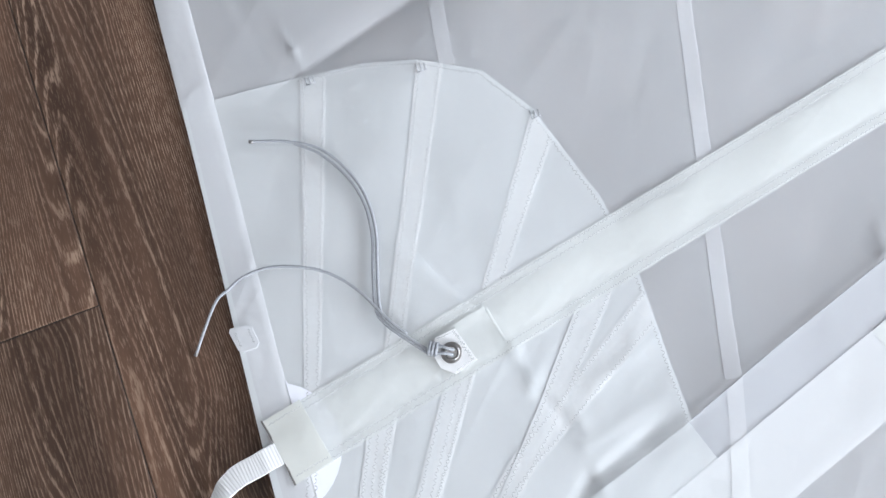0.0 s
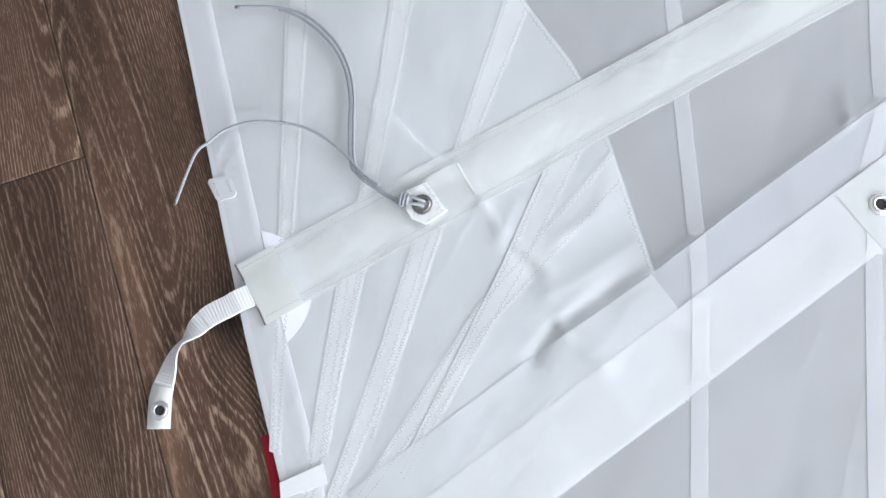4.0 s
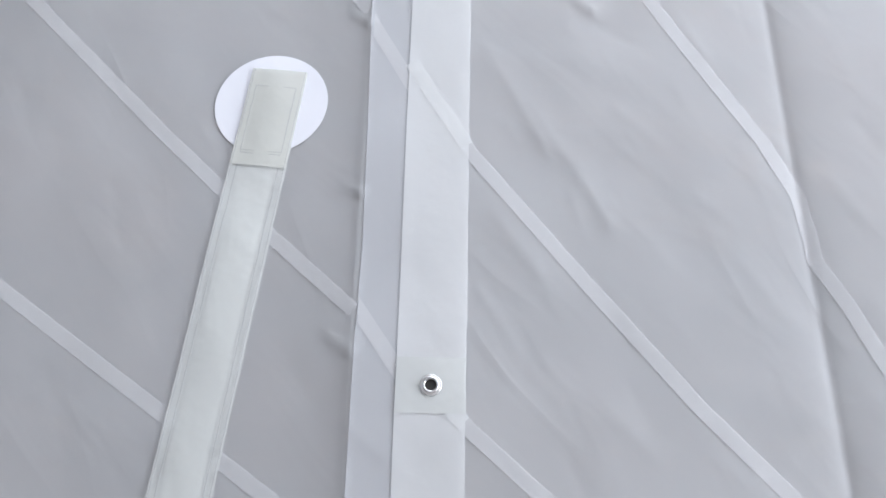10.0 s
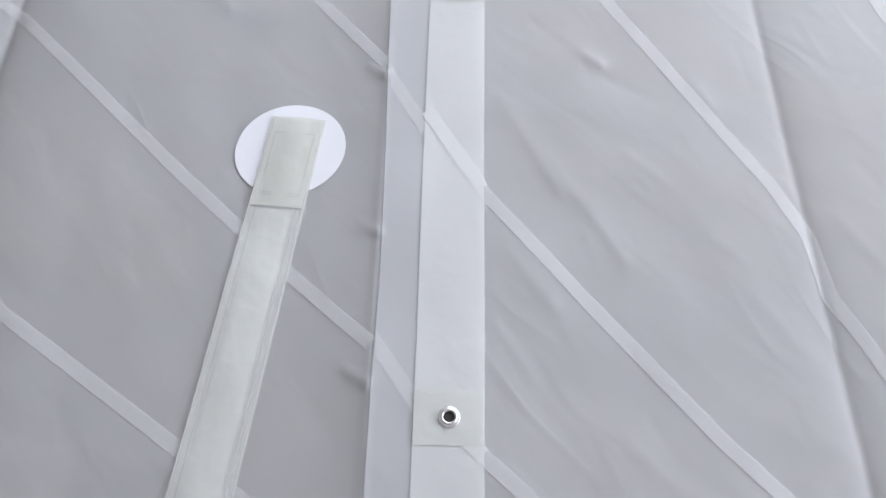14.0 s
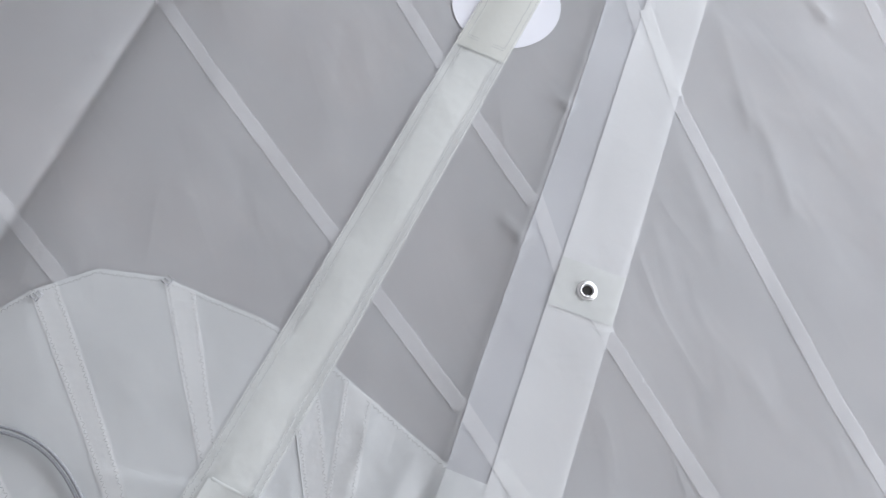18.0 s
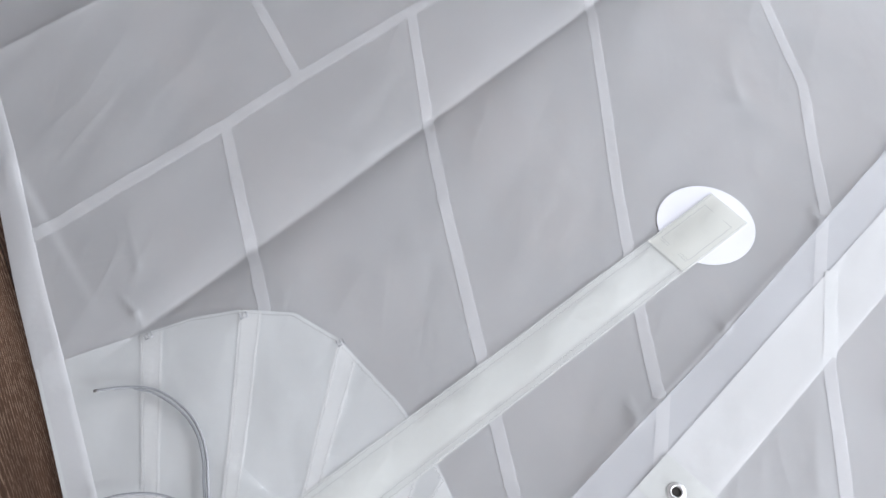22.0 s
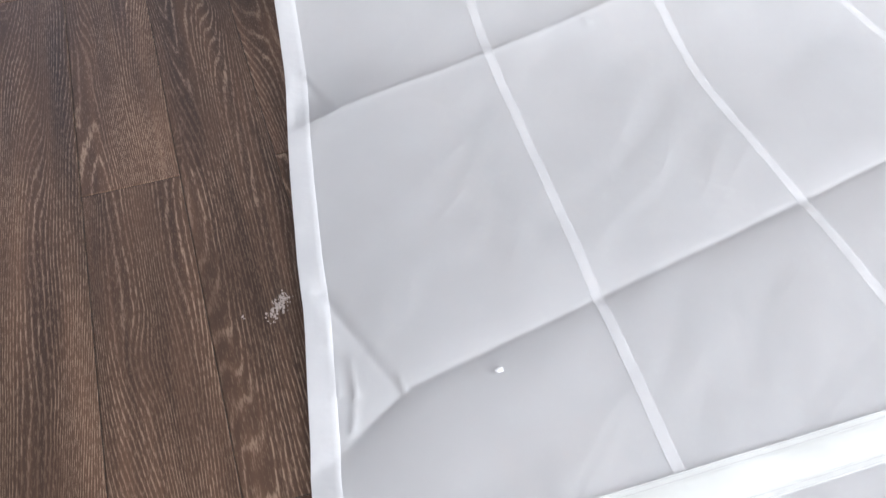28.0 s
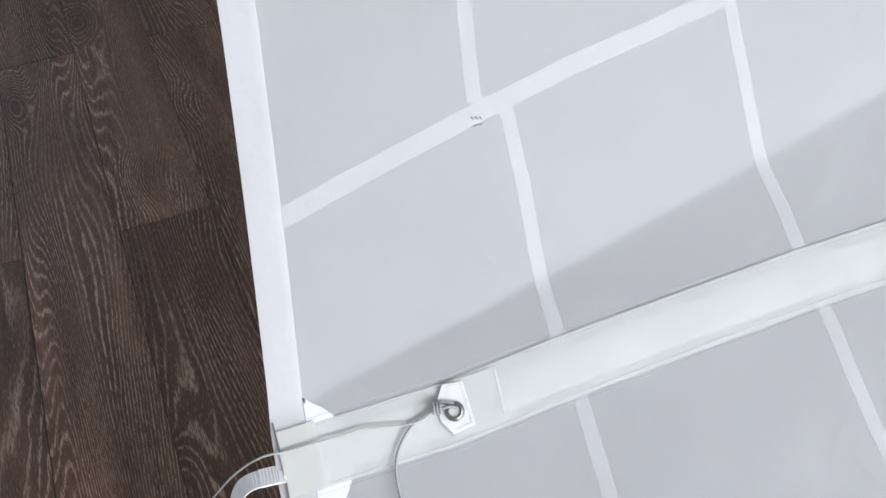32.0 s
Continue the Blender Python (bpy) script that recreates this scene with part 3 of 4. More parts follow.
me = bpy.data.meshes.new("cloth")
me.from_pydata(np.stack([XX, YY, ZZ], -1).reshape(-1, 3).tolist(), [],
               np.stack([idx[:-1, :-1], idx[:-1, 1:], idx[1:, 1:], idx[1:, :-1]], -1).reshape(-1, 4).tolist())
me.materials.append(CLOTH)
me.polygons.foreach_set("use_smooth", [True] * len(me.polygons))
ob = new("cloth", me)
ob.parent = sail

# hem along the free edge
hem_line = [(float(edge_x(y)) + 0.0195, float(y)) for y in np.arange(-1.3, 3.6, 0.05)]
sewn("hem", band(hem_line, 0.043, 0.0013, ((-0.5, -0.0006), (-0.46, 0.0004), (-0.25, 0.0006), (0.1, 0.0002), (0.3, 0), (0.5, -0.0006)), 0.006, 0.0002), HEM, None, "doubled opaque white hem")

# seam tapes
TAPES = [[(0.40, 0.08), (0.505, 0.463), (0.530, 0.581), (0.588, 0.840)],
         [(0.50, -0.42), (0.636, -0.108), (0.668, -0.023), (0.719, 0.134), (0.747, 0.215), (0.842, 0.510), (0.900, 0.670), (1.003, 0.930)],
         [(0.64, -0.56), (0.709, -0.41), (0.843, -0.127), (0.900, -0.021), (0.940, 0.050), (1.004, 0.185), (1.048, 0.274), (1.110, 0.395), (1.313, 0.773), (1.40, 1.01)],
         [(0.70, -0.74), (0.793, -0.598), (0.851, -0.545), (0.945, -0.383), (1.082, -0.183), (1.193, -0.025), (1.313, 0.104), (1.372, 0.180), (1.542, 0.428), (1.80, 1.08)],
         [(0.95, -0.72), (1.055, -0.585), (1.124, -0.528), (1.174, -0.480), (1.194, -0.474), (1.256, -0.445), (1.321, -0.389), (1.433, -0.266), (1.648, -0.039), (1.85, 0.2)],
         [(1.50, -0.65), (1.606, -0.553), (1.762, -0.458)],
         [(0.744, 0.879), (0.760, 1.282), (0.774, 1.612), (0.797, 1.933), (0.819, 2.218), (0.833, 2.555), (0.854, 2.851), (0.866, 3.0), (0.866, 3.063), (0.874, 3.133), (0.878, 3.198), (0.876, 3.25)],
         [(0.838, 3.26), (0.852, 3.322), (0.87, 3.60)],
         [(1.235, 0.983), (1.235, 1.762), (1.236, 2.014), (1.217, 2.349), (1.228, 2.620), (1.209, 2.835), (1.210, 2.966), (1.214, 3.045), (1.216, 3.085), (1.211, 3.149), (1.198, 3.258), (1.17, 3.6)],
         [(1.66, 1.08), (1.66, 1.60), (1.639, 2.342), (1.608, 2.446), (1.58, 3.1)]]
FLAP = [(0.599, -0.092), (0.734, -0.049), (0.895, -0.002), (1.039, 0.038), (1.194, 0.086), (1.60, 0.216), (2.3, 0.42)]


def outside_fold(line):
    """The runs of a line that the folded layer beside the reef band does not hide."""
    runs = [[]]
    for p in resample([(x, y, 0) for x, y in line], 0.01):
        d = (p.y - np.interp(p.x, [q[0] for q in FLAP], [q[1] for q in FLAP])) * 0.957
        if p.x > 0.6 and -0.031 < d < 0.031:
            runs.append([])
        else:
            runs[-1].append((p.x, p.y))
    return [r for r in runs if len(r) > 1]


for line in TAPES:
    for run in outside_fold(line):
        sewn("seam_tape", band(run, 0.019, 0.0007, skirt=0), TAPE)
for line in ([(0.205, 0.752), (0.402, 0.792), (0.590, 0.832), (0.740, 0.873), (1.003, 0.930), (1.317, 0.995), (2.2, 1.17)],
             [(0.56, 3.238), (0.651, 3.244), (0.727, 3.248), (0.836, 3.253), (0.962, 3.257), (1.2, 3.258), (2.0, 3.25)],
             [(1.73, -0.15), (1.757, -0.369), (1.778, -0.543), (1.80, -0.8)]):
    sewn("panel_seam", band(line, 0.025, 0.0011, skirt=0), TAPE, None, "wide overlapped panel seam")

# corner reinforcement: fan of gores
ARC = [(0.325, 0.510), (0.404, 0.497), (0.471, 0.474), (0.541, 0.430), (0.581, 0.359), (0.599, 0.283), (0.613, 0.225), (0.618, 0.16), (0.617, 0.118),
       (0.610, 0.040), (0.602, -0.058), (0.592, -0.118), (0.583, -0.203)]
fan = tagged(new("corner_patch"), "fan-shaped corner reinforcement of doubled cloth gores")
fan.parent = sail
CLEW = (0.112, -0.335)
CUTS = [0, 2, 4, 7, 12]
for i in range(5):
    if i == 0:
        outline = [(0.172, 0.526), ARC[0], CLEW, (0.131, 0.034), (0.146, 0.223)]
    else:
        outline = [CLEW] + ARC[CUTS[i - 1]:CUTS[i] + 1]
    sewn("gore", sheet(outline, 0.0011 + 0.00012 * i, 0.006, 0), PATCH, fan)
GORES = [[(0.325, 0.510), (0.268, 0.335), (0.208, 0.156), (0.12, -0.10)], [(0.470, 0.474), (0.392, 0.315), (0.305, 0.146), (0.17, -0.12)],
         [(0.577, 0.356), (0.50, 0.255), (0.430, 0.162), (0.24, -0.10)], [(0.570, 0.149), (0.440, 0.012), (0.367, -0.058), (0.25, -0.17)],
         [(0.392, 0.134), (0.275, -0.03), (0.210, -0.113), (0.15, -0.19)], [(0.612, 0.10), (0.40, -0.02), (0.241, -0.144), (0.18, -0.19)],
         [(0.284, 0.122), (0.21, -0.02), (0.171, -0.098), (0.13, -0.18)]]
def inside(x, y):
    """Whether a place lies within the fan's round edge."""
    ring, odd = ARC + [CLEW], False
    for (ax, ay), (bx, by) in zip(ring, ring[1:] + ring[:1]):
        if (ay > y) != (by > y) and x < ax + (y - ay) * (bx - ax) / (by - ay):
            odd = not odd
    return odd


INNER = [(0.371, 0.278), (0.300, 0.137), (0.33, 0.08), (0.43, 0.10), (0.411, 0.156)]
for i, g in enumerate(GORES):
    d = (Vector(g[0]) - Vector(g[-1])).normalized()
    w = Vector((d.y, -d.x)) * 0.034
    other = [(x + w.x * (1 - 0.2 * k), y + w.y * (1 - 0.2 * k)) for k, (x, y) in enumerate(g)]
    if i == 3:
        sewn("gore_edge", band(g, 0.0012, 0.0019, ((-0.5, 0), (-0.3, 0.0004), (0.5, 0)), 0.006, 0), PATCH, fan)
    k = 0.004
    while k < 0.15 and not inside(other[0][0] - d.x * k, other[0][1] - d.y * k):
        k += 0.003
    other = [(x - d.x * k, y - d.y * k) for x, y in other]
    sewn("gore_overlap", sheet(g + other[::-1], 0.00172 + 0.00004 * i, 0.006, 0), GHOST, fan)
    stitches([(x + w.x * 0.12, y + w.y * 0.12) for x, y in g], fan, off=0.0021)
    stitches([(x - w.x * 0.12, y - w.y * 0.12) for x, y in other], fan, off=0.0021)
stitches([(x - 0.005, y - 0.004) for x, y in ARC], fan, off=0.0016)
# a smaller second layer that shows as a bright wedge beside the eyelet
sewn("inner_gore", sheet(INNER, 0.00165, 0.006, 0), PATCH, fan)
# pencilled panel marks: short bars
for x, y in ((0.330, 0.500), (0.466, 0.462), (0.575, 0.352), (0.831, 3.250)):
    bm = bmesh.new()
    for k in range(3):
        c = on_sail(x + 0.005 * k, y - 0.001 * k, 0.0046)
        box(bm, c.x - 0.0007, c.x + 0.0007, c.y - 0.005, c.y + 0.005, c.z - 0.0005, c.z)
    c = on_sail(x + 0.005, y - 0.006, 0.0046)
    box(bm, c.x - 0.006, c.x + 0.006, c.y - 0.0006, c.y + 0.0006, c.z - 0.0005, c.z)
    sewn("pencil_mark", bm, INK, None, "grey pencil mark")

FINE = tuple((k / 14 - 0.5, 0) for k in range(15))
# reef band along the first crease, with eyelets on square patches
strip = [(0.10, -0.30), (0.62, -0.1465), (0.695, -0.1245), (0.8665, -0.074), (0.9865, -0.0395), (1.215, 0.0285), (1.618, 0.145), (2.3, 0.34)]
sewn("corner_fold", band([(0.20, -0.204), (0.33, -0.166), (0.441, -0.133), (0.517, -0.114), (0.606, -0.090)], 0.066, 0.0023, FINE, 0.006, 0.0004), PATCH, fan)
sewn("reef_fold", band(FLAP, 0.066, 0.0016, FINE, 0.006, 0.0014), FOLD, None, "folded double layer beside the reef band")
for a, b in (((0.664, -0.036), (0.634, -0.115)), ((0.942, 0.044), (0.872, -0.042)), ((1.350, 0.166), (1.250, 0.062))):
    a, b, d = Vector(a), Vector(b), Vector((0.957, 0.29))
    across = Vector((-d.y, d.x))

    def at_depth(depth):
        """Where the seam's line stands at a depth into the fold, measured from the fold's middle line."""
        lo, hi = 0.0, 1.0
        for _ in range(30):
            k = (lo + hi) / 2
            p = a.lerp(b, k)
            gap = (p.y - float(np.interp(p.x, [q[0] for q in FLAP], [q[1] for q in FLAP]))) * 0.957
            lo, hi = (k, hi) if gap > depth else (lo, k)
        return a.lerp(b, lo)

    p, q = at_depth(0.0325), at_depth(-0.036)
    half = d * (0.0095 / abs((q - p).normalized().dot(across)))
    sewn("seam_tape", sheet([tuple(p - half), tuple(q - half), tuple(q + half), tuple(p + half)], 0.0019, 0.008, 0), TAPE)
reef = sewn("reef_band", band(strip, 0.084, 0.0026, FINE, 0.006, 0), STRIP, None, "bright white reef band")
# Pale strips laid over the band paint in the seams' show-through light.
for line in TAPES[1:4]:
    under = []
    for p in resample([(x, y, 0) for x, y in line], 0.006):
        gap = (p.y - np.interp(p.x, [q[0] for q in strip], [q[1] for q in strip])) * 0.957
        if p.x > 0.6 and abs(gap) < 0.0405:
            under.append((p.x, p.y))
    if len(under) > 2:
        sewn("seam_glow_on_band", band(under, 0.019, 0.0030, skirt=0), GHOST, reef, "pale strip laid on the reef band to imitate the seam showing through")
for x, y in ((0.878, -0.071), (1.556, 0.124)):
    d = Vector((0.96, 0.28, 0)).normalized()
    s = Vector((-d.y, d.x, 0))
    c = Vector((x, y, 0))
    sq = [c + d * a * 0.034 + s * b * 0.042 for a, b in ((-1, -1), (1, -1), (1, 1), (-1, 1))]
    pt = sewn("eyelet_patch", sheet([(q.x, q.y) for q in sq], 0.0035, 0.008, 0), POCKET, reef, "square cream reinforcement patch")
    eyelet(sail_pose(x, y, 0.0039), pt)

# batten pockets
FLAT = ((-0.5, 0), (-0.4, 0), (-0.31, 0.0001), (-0.24, 0.0006), (-0.1, 0.0009), (0.1, 0.0009), (0.24, 0.0006), (0.31, 0.0001), (0.4, 0), (0.5, 0))
BOW = ((-0.5, 0), (-0.4, 0.0002), (-0.28, 0.0004), (-0.2, 0.0011), (0, 0.0014), (0.2, 0.0011), (0.28, 0.0004), (0.4, 0.0002), (0.5, 0))


def disc(x, y, r, off, squash=1.0):
    return sheet([(x + r * math.cos(k * math.tau / 48), y + r * squash * math.sin(k * math.tau / 48)) for k in range(48)], off, 0.008, 0)


def batten_pocket(line, wide, disc_at, eyelet_at, half_disc):
    va, vb = Vector((*line[0], 0)), Vector((*line[-1], 0))
    d = (Vector((*line[1], 0)) - va).normalized()
    e = (vb - Vector((*line[-2], 0))).normalized()
    s, r = Vector((-d.y, d.x, 0)), Vector((-e.y, e.x, 0))

    def at(o, k, u, along=d, across=s):
        p = o + along * k + across * u
        return (p.x, p.y)

    steep = 1 / math.hypot(1, float(height(disc_at[0], disc_at[1] + 0.05) - height(disc_at[0], disc_at[1] - 0.05)) / 0.1)
    sewn("end_disc", disc(*disc_at, 0.079, 0.0012, steep), DISC, None, "bright white round end patch")
    hx, hy, hr = half_disc
    steep = 1 / math.hypot(1, float(height(hx + 0.05, hy + 0.05) - height(hx + 0.05, hy - 0.05)) / 0.1)
    rim = [(hx + hr * math.cos(radians(t)), hy + hr * steep * math.sin(radians(t))) for t in range(-110, 111, 10)]
    sewn("hem_disc", sheet([(max(x, float(edge_x(y)) + 0.0405), y) for x, y in rim], 0.0021, 0.008, 0), DISC, None, "bright white half-round patch on the hem")
    pk = sewn("batten_pocket", band(line, wide, 0.0024, FLAT, 0.008, 0), POCKET, None, "long flat batten pocket of translucent cream-white cloth")
    inner = [at(va, 0.03, 0)] + list(line[1:-1]) + [at(vb, -0.03, 0, e, r)]
    sewn("batten", band(inner, wide * 0.6, 0.0015, ((-0.5, 0), (-0.3, 0.0004), (0, 0.0006), (0.3, 0.0004), (0.5, 0)), 0.008, 0), BATTEN, pk, "flat white batten showing through the pocket")
    for k in (-0.46, -0.36, 0.36, 0.46):
        stitches([(x + (s.x if i < 1 else r.x) * wide * k, y + (s.y if i < 1 else r.y) * wide * k) for i, (x, y) in enumerate(line)], pk, 0.0065, 0.0018, 0.0034)
    # closed end: a doubled patch with a stitched rectangle
    sewn("end_patch", band([at(vb, -0.152, 0, e, r), at(vb, 0, 0, e, r)], wide * 0.98, 0.0034, BOW, 0.008, 0), CREAM, pk, "doubled cream end patch")
    for a, b in (((-0.028, -0.36), (-0.028, 0.36)), ((-0.13, -0.36), (-0.13, 0.36)), ((-0.134, -0.36), (-0.134, 0.36)), ((-0.028, -0.36), (-0.13, -0.36)), ((-0.028, 0.36), (-0.13, 0.36))):
        stitches([at(vb, a[0], a[1] * wide, e, r), at(vb, b[0], b[1] * wide, e, r)], pk, 0.0065, 0.0018, 0.0044)
    # open mouth at the hem: a cream patch whose lip stands off the hem
    mouth = sewn("mouth_patch", band([at(va, -0.002, 0), at(va, 0.047, 0)], wide * 1.03, 0.0050, BOW, 0.006, 0.0006), CREAM, pk, "cream patch at the open pocket mouth")
    # Thin dark grey strip along the lip paints the shade inside the slit.
    sewn("mouth_slit", band([at(va, -0.0032, -wide * 0.52), at(va, -0.0006, 0), at(va, -0.0026, wide * 0.53)], 0.0022, 0.0056, ((-0.5, 0), (0, 0.0006), (0.5, 0)), 0.005, 0.002), SHADE, mouth, "dark strip painted for the shade in the pocket mouth")
    for u in (-0.42, 0.42):
        stitches([at(va, 0.002, u * wide), at(va, 0.045, u * wide)], pk, 0.0065, 0.0018, 0.0062)
    # eyelet tab folded over the pocket, and the patch behind it
    c = Vector((*eyelet_at, 0))
    sewn("backing_patch", sheet([at(c, -0.004, -0.027), at(c, 0.060, -0.027), at(c, 0.060, 0.027), at(c, -0.004, 0.027)], 0.0052, 0.008, 0), POCKET, pk, "translucent rectangular backing patch")
    tab = sewn("eyelet_tab", sheet([at(c, -0.020, 0.010), at(c, -0.020, -0.009), at(c, -0.008, -0.024), at(c, 0.021, -0.021), at(c, 0.018, 0.022), at(c, -0.008, 0.025)], 0.0078, 0.008, 0.0024), WEB, pk,
               "folded white tab with cut corners")
    stitches([at(c, 0.017, -0.019), at(c, 0.015, 0.02)], tab, 0.004, 0.003, 0.0084)
    stitches([at(c, -0.006, -0.021), at(c, 0.019, -0.019)], tab, 0.004, 0.0015, 0.0084)
    stitches([at(c, -0.006, 0.022), at(c, 0.016, 0.02)], tab, 0.004, 0.0015, 0.0084)
    sewn("patch_ridge", band([at(c, 0.060, -0.02), at(c, 0.061, 0.024)], 0.004, 0.0052, ((-0.5, 0), (0, 0.0007), (0.5, 0)), 0.005, 0), POCKET, pk)
    eyelet(sail_pose(*eyelet_at, 0.0084), tab, 0.95, "dark nickel eyelet filled by the cord", GUNMETAL, CORD_PALE)
    return pk


batten_pocket([(0.154, 0.079), (0.70, 0.174), (1.245, 0.270)], 0.079, (1.192, 0.263), (0.377, 0.113), (0.148, 0.083, 0.077))
batten_pocket([(0.261, 1.569), (0.8, 1.560), (1.372, 1.551)], 0.074, (1.325, 1.553), (0.475, 1.577), (0.259, 1.569, 0.068))
batten_pocket([(0.494, 3.068), (0.56, 3.060), (0.705, 3.041), (0.86, 3.031), (1.21, 3.001), (1.33, 2.988), (1.62, 2.960)], 0.080, (1.57, 2.965), (0.711, 3.043), (0.494, 3.062, 0.084))


# webbing straps at the pocket mouths
def strap(points, width, ups=None, tip=0.05, fold=0.036):
    path = smooth_path(points, 0.0018)
    n = len(path)
    up = None
    if ups:
        k = [i * (len(ups) - 1) / (n - 1) for i in range(n)]
        up = [Vector(ups[int(a)]).lerp(Vector(ups[min(int(a) + 1, len(ups) - 1)]), a - int(a)).normalized() for a in k]
    st = sewn("webbing_strap", ribbon(path, width, 0.0016, up, 0.0004), WEB, None, "ribbed white webbing strap with an eyelet in its tip", False)
    near = [i for i in range(n) if 0.006 < (path[i] - path[0]).length < fold]
    sewn("strap_fold", ribbon(path[near[0]:near[-1]], width * 1.05, 0.0030, up[near[0]:near[-1]] if up else None, 0.0004), WEB, st, "doubled and sewn part of the strap", False)
    far = [i for i in range(n) if (path[i] - path[-1]).length < tip]
    a = far[0]
    sewn("strap_tip", ribbon(path[a:], width * 1.06, 0.0032, up[a:] if up else None), CREAM, st, "smooth white sewn tip")
    c = path[-1].lerp(path[a], 0.42)
    nrm = up[(a + n) // 2] if up else Vector((0, 0, 1))
    eyelet(Matrix.Translation(c + nrm * 0.0018) @ nrm.to_track_quat("Z", "Y").to_matrix().to_4x4(), st, 0.85)
    return st


strap([on_sail(0.160, 0.079, 0.0034), on_sail(0.152, 0.078, 0.0045), (0.136, 0.076, 0.0185), (0.124, 0.074, 0.017), (0.100, 0.071, 0.015), (0.078, 0.062, 0.014), (0.050, 0.046, 0.011), (0.033, 0.024, 0.008),
       (0.018, 0.001, 0.005), (0.006, -0.033, 0.004)], 0.026,
      [(0, 0, 1), (0, 0, 1), (0, 0.05, 1), (0.05, 0.15, 1), (-0.45, 0.75, 0.45), (-0.3, 0.6, 0.75), (-0.1, 0.2, 1), (0, 0, 1), (0, 0, 1)], fold=0.07)
strap([on_sail(0.265, 1.571, 0.0034), on_sail(0.257, 1.573, 0.0045), (0.215, 1.588, 0.013), (0.172, 1.597, 0.007), (0.130, 1.597, 0.004), (0.068, 1.594, 0.003)], 0.027)
strap([(0.494, 3.061, float(height(0.494, 3.061)) + 0.002), (0.486, 3.063, float(height(0.486, 3.063)) + 0.004), (0.450, 3.067, 0.217), (0.432, 3.068, 0.196), (0.422, 3.064, 0.150), (0.418, 3.060, 0.100), (0.421, 3.056, 0.070)], 0.025,
      [(0, 0, 1), (0, 0, 1), (-0.4, -0.2, 0.85), (-0.7, -0.5, 0.4), (-0.5, -0.75, 0.3), (-0.35, -0.85, 0.3)])


# cords tied through the pocket eyelets
def cord(points, mat, parent, radius=0.0019, name="strand", step=0.0028):
    return sewn(name, tube(smooth_path(points, step), radius, 8, 0.08), mat, parent)


def rope(bm, mat, label):
    ob = part("tie_cord", bm, mat, None, "", True)
    return tagged(ob, label, "cord", "tie cords on the sail")


def laid(points, off=0.004):
    return [on_sail(x, y, off) if x > edge_x(y) else Vector((x, y, 0.004)) for x, y in points]


def knot(x, y, off, mat, parent, turn):
    """The hitch at the eyelet: two loops through the ring and a bundle of turns."""
    c, d = on_sail(x, y, off), Vector((math.cos(turn), math.sin(turn), 0))
    s = Vector((-d.y, d.x, 0))
    up = Vector((0, 0, 1))
    for k in (-0.003, 0.003):
        cord([c - d * 0.002 + s * k - up * 0.001, c + d * 0.006 + s * k + up * 0.003, c + d * 0.016 + s * k * 1.5 + up * 0.003, c + d * 0.026 + s * k], mat, parent, 0.002, "knot")
    for k in (0.018, 0.022, 0.026):
        cord([c + d * k + s * 0.007 - up * 0.002, c + d * k + s * 0.004 + up * 0.005, c + d * k - s * 0.004 + up * 0.005, c + d * k - s * 0.007 - up * 0.002], mat, parent, 0.002, "knot")


tie = rope(tube(smooth_path(laid([(0.356, 0.122), (0.343, 0.138), (0.320, 0.172), (0.318, 0.195), (0.331, 0.238), (0.344, 0.277), (0.349, 0.317), (0.342, 0.359), (0.318, 0.404), (0.282, 0.430), (0.239, 0.448)], 0.009), 0.0028), 0.0019, 8, 0.08),
           CORD, "thin grey cord looped from a pocket eyelet over the sail")
cord(laid([(0.354, 0.119), (0.338, 0.140), (0.316, 0.174), (0.313, 0.196), (0.326, 0.240), (0.339, 0.278), (0.344, 0.317), (0.337, 0.356), (0.315, 0.399), (0.290, 0.424)], 0.008), CORD, tie)
cord(laid([(0.336, 0.152), (0.322, 0.175), (0.302, 0.219), (0.278, 0.251), (0.249, 0.272), (0.211, 0.287), (0.178, 0.288), (0.156, 0.280)], 0.010) +
     [Vector((0.140, 0.271, 0.0225)), Vector((0.118, 0.250, 0.014)), Vector((0.094, 0.224, 0.003))], CORD, tie)
knot(0.377, 0.113, 0.012, CORD, tie, radians(148))
tie2 = rope(tube(smooth_path(laid([(0.468, 1.566), (0.411, 1.538), (0.350, 1.515), (0.278, 1.506)], 0.008) + [Vector(p) for p in ((0.229, 1.463, 0.0145), (0.185, 1.415, 0.006), (0.142, 1.378, 0.003))], 0.0028), 0.0012, 8, 0.08),
            CORD_PALE, "thin white cord tied to an eyelet, ends on the floor")
cord(laid([(0.466, 1.562), (0.419, 1.546), (0.378, 1.533), (0.313, 1.479)], 0.008) + [Vector((0.240, 1.425, 0.0145)), Vector((0.190, 1.399, 0.006)), Vector((0.159, 1.375, 0.003))], CORD_PALE, tie2, 0.0012)
knot(0.475, 1.577, 0.011, CORD_PALE, tie2, radians(200))
tie3 = rope(tube(smooth_path(laid([(0.690, 3.045), (0.681, 3.049), (0.647, 3.042), (0.620, 3.016), (0.613, 2.965), (0.620, 2.893), (0.636, 2.858), (0.660, 2.826)], 0.009), 0.0028), 0.0017, 8, 0.08),
            CORD, "thin grey cord tied to an eyelet on the raised cloth")
cord(laid([(0.690, 3.048), (0.657, 3.046), (0.600, 3.063), (0.578, 3.066), (0.505, 3.077)], 0.010) + [Vector((0.47, 3.09, 0.225)), Vector((0.43, 3.115, 0.17)), Vector((0.377, 3.160, 0.051))], CORD_PALE, tie3, 0.0014)
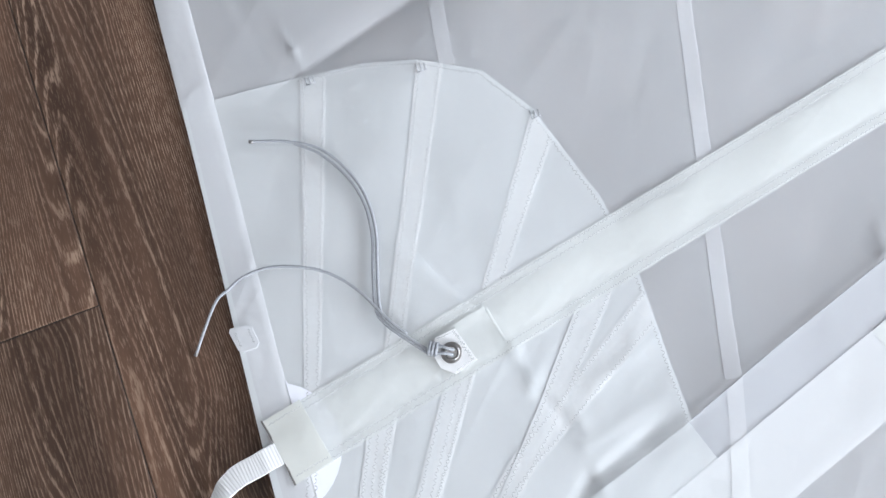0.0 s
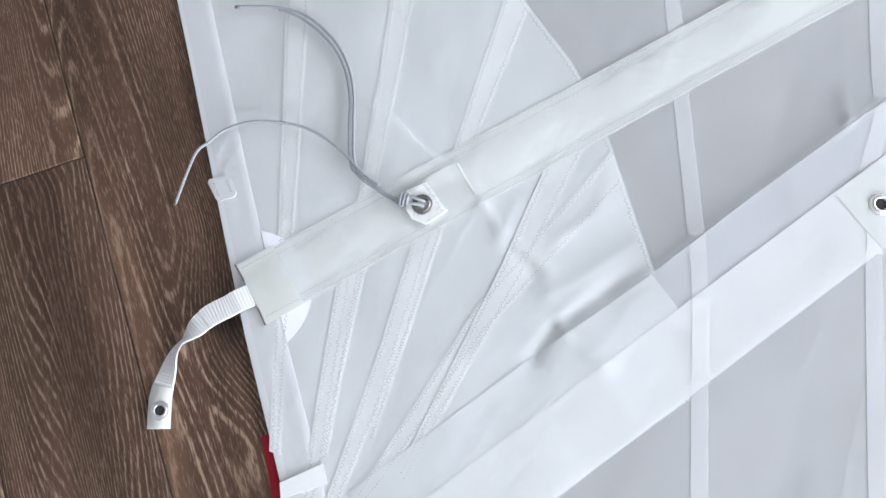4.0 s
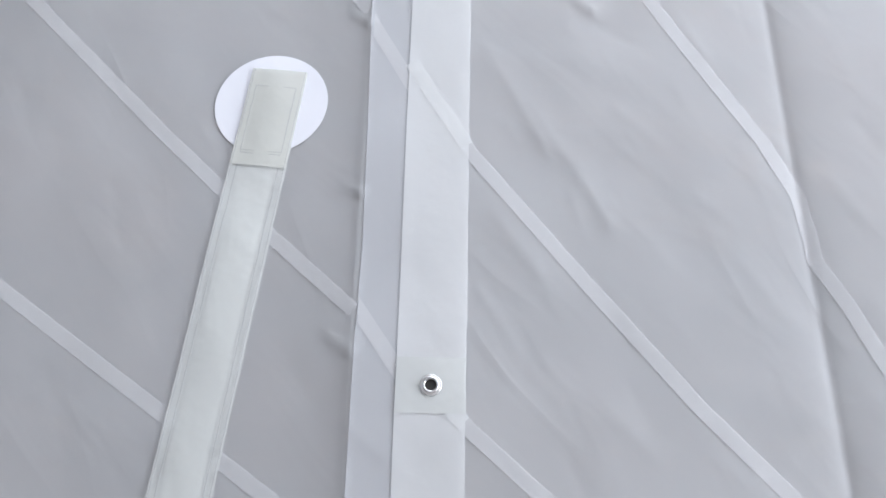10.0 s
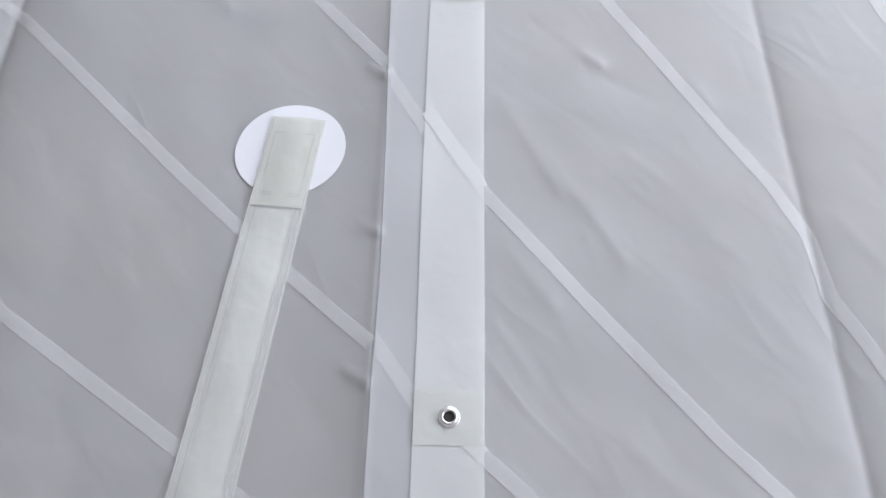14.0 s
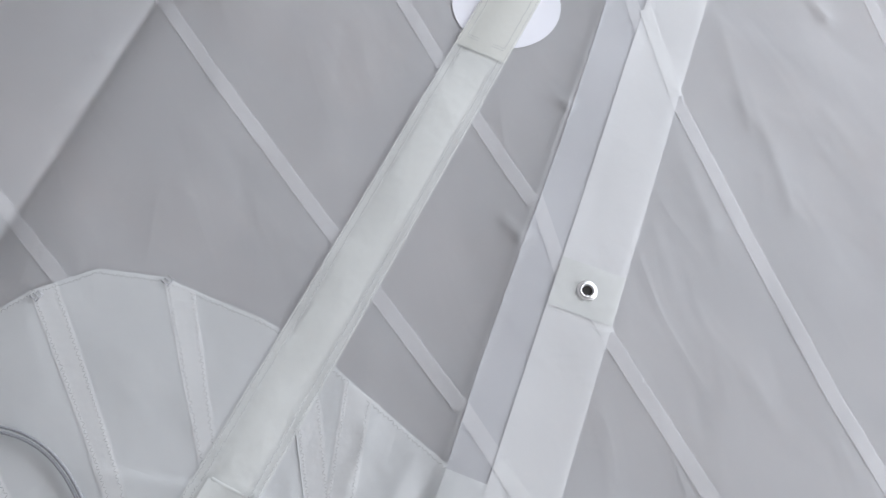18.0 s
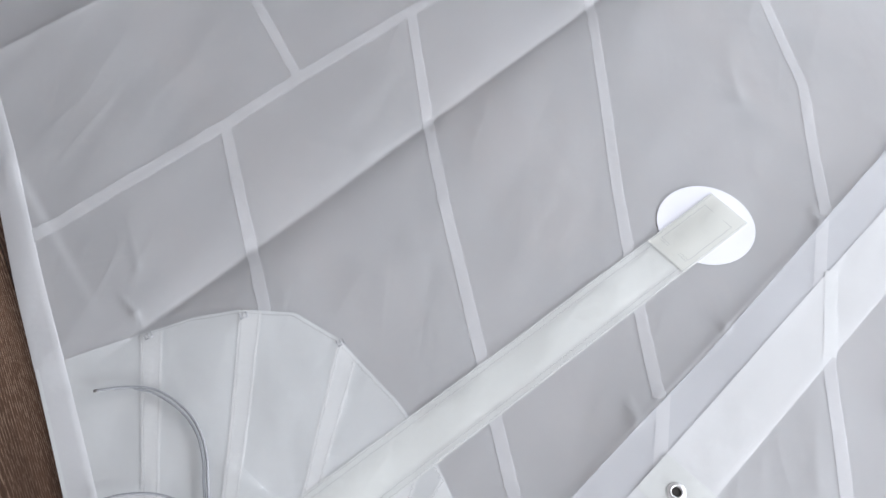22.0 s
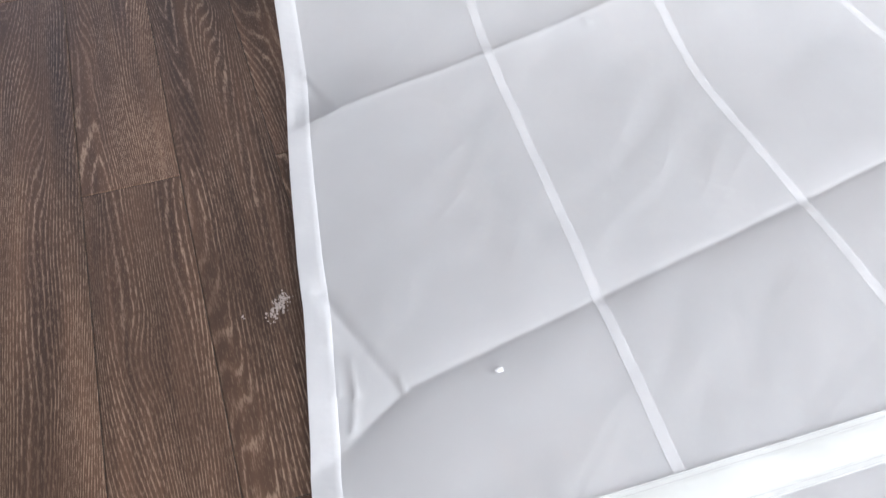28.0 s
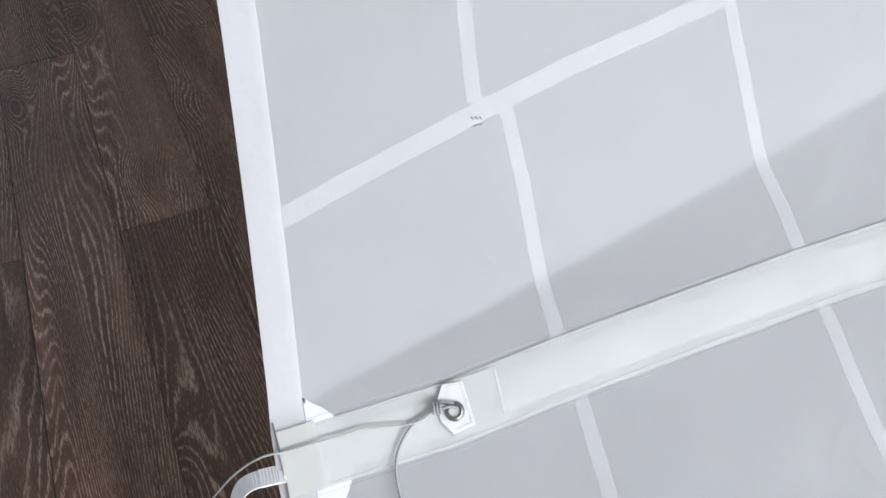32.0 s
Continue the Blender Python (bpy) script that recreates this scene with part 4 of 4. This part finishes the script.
knot(0.711, 3.043, 0.012, CORD, tie3, radians(165))

# sealed dark ends of the grey cords
for parent, a, b in ((tie, on_sail(0.243, 0.446, 0.009), on_sail(0.238, 0.448, 0.009)), (tie, Vector((0.096, 0.226, 0.0035)), Vector((0.092, 0.222, 0.003))), (tie3, on_sail(0.657, 2.829, 0.009), on_sail(0.662, 2.824, 0.009))):
    sewn("sealed_end", tube([a, a.lerp(b, 0.5), b], 0.0023, 8), GUNMETAL, parent, "dark sealed cord end")

# small sewn tabs on the hem
tab = sewn("hem_tab", sheet([(0.140, 0.232), (0.143, 0.236), (0.162, 0.233), (0.168, 0.228), (0.170, 0.208), (0.166, 0.203), (0.148, 0.204), (0.144, 0.208)], 0.0034, 0.006, 0.0018), HEM, None, "small white tab on the hem")
stitches([(0.163, 0.228), (0.165, 0.209)], tab, 0.004, 0.002, 0.0042)
stitches([(0.147, 0.229), (0.149, 0.210)], tab, 0.004, 0.002, 0.0042)
sewn("webbing_patch", sheet([(0.118, -0.155), (0.172, -0.155), (0.174, -0.133), (0.122, -0.137)], 0.0042, 0.006, 0.002), WEB, None, "white webbing sewn across the corner")

# ---------------------------------------------------------------- loose things
red = [(0.180, 1.340, 0.003), (0.215, 1.341, 0.006), (0.247, 1.347, 0.015), (0.266, 1.374, 0.016), (0.266, 1.409, 0.016), (0.244, 1.431, 0.015)]
path = smooth_path(red, 0.004)
ups = [(0, 0, 1), (0, 0, 1), (-0.2, 0.35, 0.9), (-0.75, 0.15, 0.65), (-0.6, -0.5, 0.6), (0.1, -0.5, 0.85)]
turn = [i * (len(ups) - 1) / (len(path) - 1) for i in range(len(path))]
bm = ribbon(path, 0.0165, 0.0008, [Vector(ups[int(k)]).lerp(Vector(ups[min(int(k) + 1, len(ups) - 1)]), k - int(k)) for k in turn])
tagged(part("ribbon", bm, RED, None, "", True), "red nylon telltale ribbon curled over the hem", "ribbon")
bm = bmesh.new()
bmesh.ops.create_grid(bm, x_segments=12, y_segments=30, size=1)
for v in bm.verts:
    v.co = Vector((0.16 + v.co.x * 0.03, -0.21 + v.co.y * 0.13, 0.0012 + 0.0008 * math.sin(40 * v.co.y)))
    v.co.x += -0.028 + 0.10 * (v.co.y + 0.21)
tagged(part("red_cloth", bm, RED, None, "", True), "dark red cloth peeping out under the sail", "cloth")
bm = bmesh.new()
bmesh.ops.create_icosphere(bm, subdivisions=2, radius=0.006)
c = on_sail(0.592, 1.838, 0.003)
for v in bm.verts:
    k = 1 + 0.25 * noise.noise(v.co * 300)
    v.co = Vector((v.co.x * 1.2 * k, v.co.y * 0.9 * k, v.co.z * 0.5)) + c
tagged(part("paper_scrap", bm, HEM, None, "", True), "small crumpled scrap of white paper on the sail", "scrap")
rng = random.Random(4)
for x, y, r, count in ((0.236, 2.076, 0.004, 5), (0.279, 2.064, 0.009, 30), (0.297, 2.080, 0.010, 60), (0.308, 2.094, 0.009, 50)):
    bm = bmesh.new()
    for k in range(count):
        cx, cy, q = x + rng.gauss(0, r * 0.6), y + rng.gauss(0, r * 0.8), rng.uniform(0.0008, 0.0024)
        bm.faces.new([bm.verts.new((cx + q * rng.uniform(0.4, 1.2) * math.cos(t * 0.9), cy + 1.6 * q * rng.uniform(0.4, 1.2) * math.sin(t * 0.9), 0.0003 + 0.00002 * k)) for t in range(7)])
    tagged(part("paint_scuff", bm, SCUFF), "pale dried paint scuff on the laminate floor", "scuff", kind="stuff")
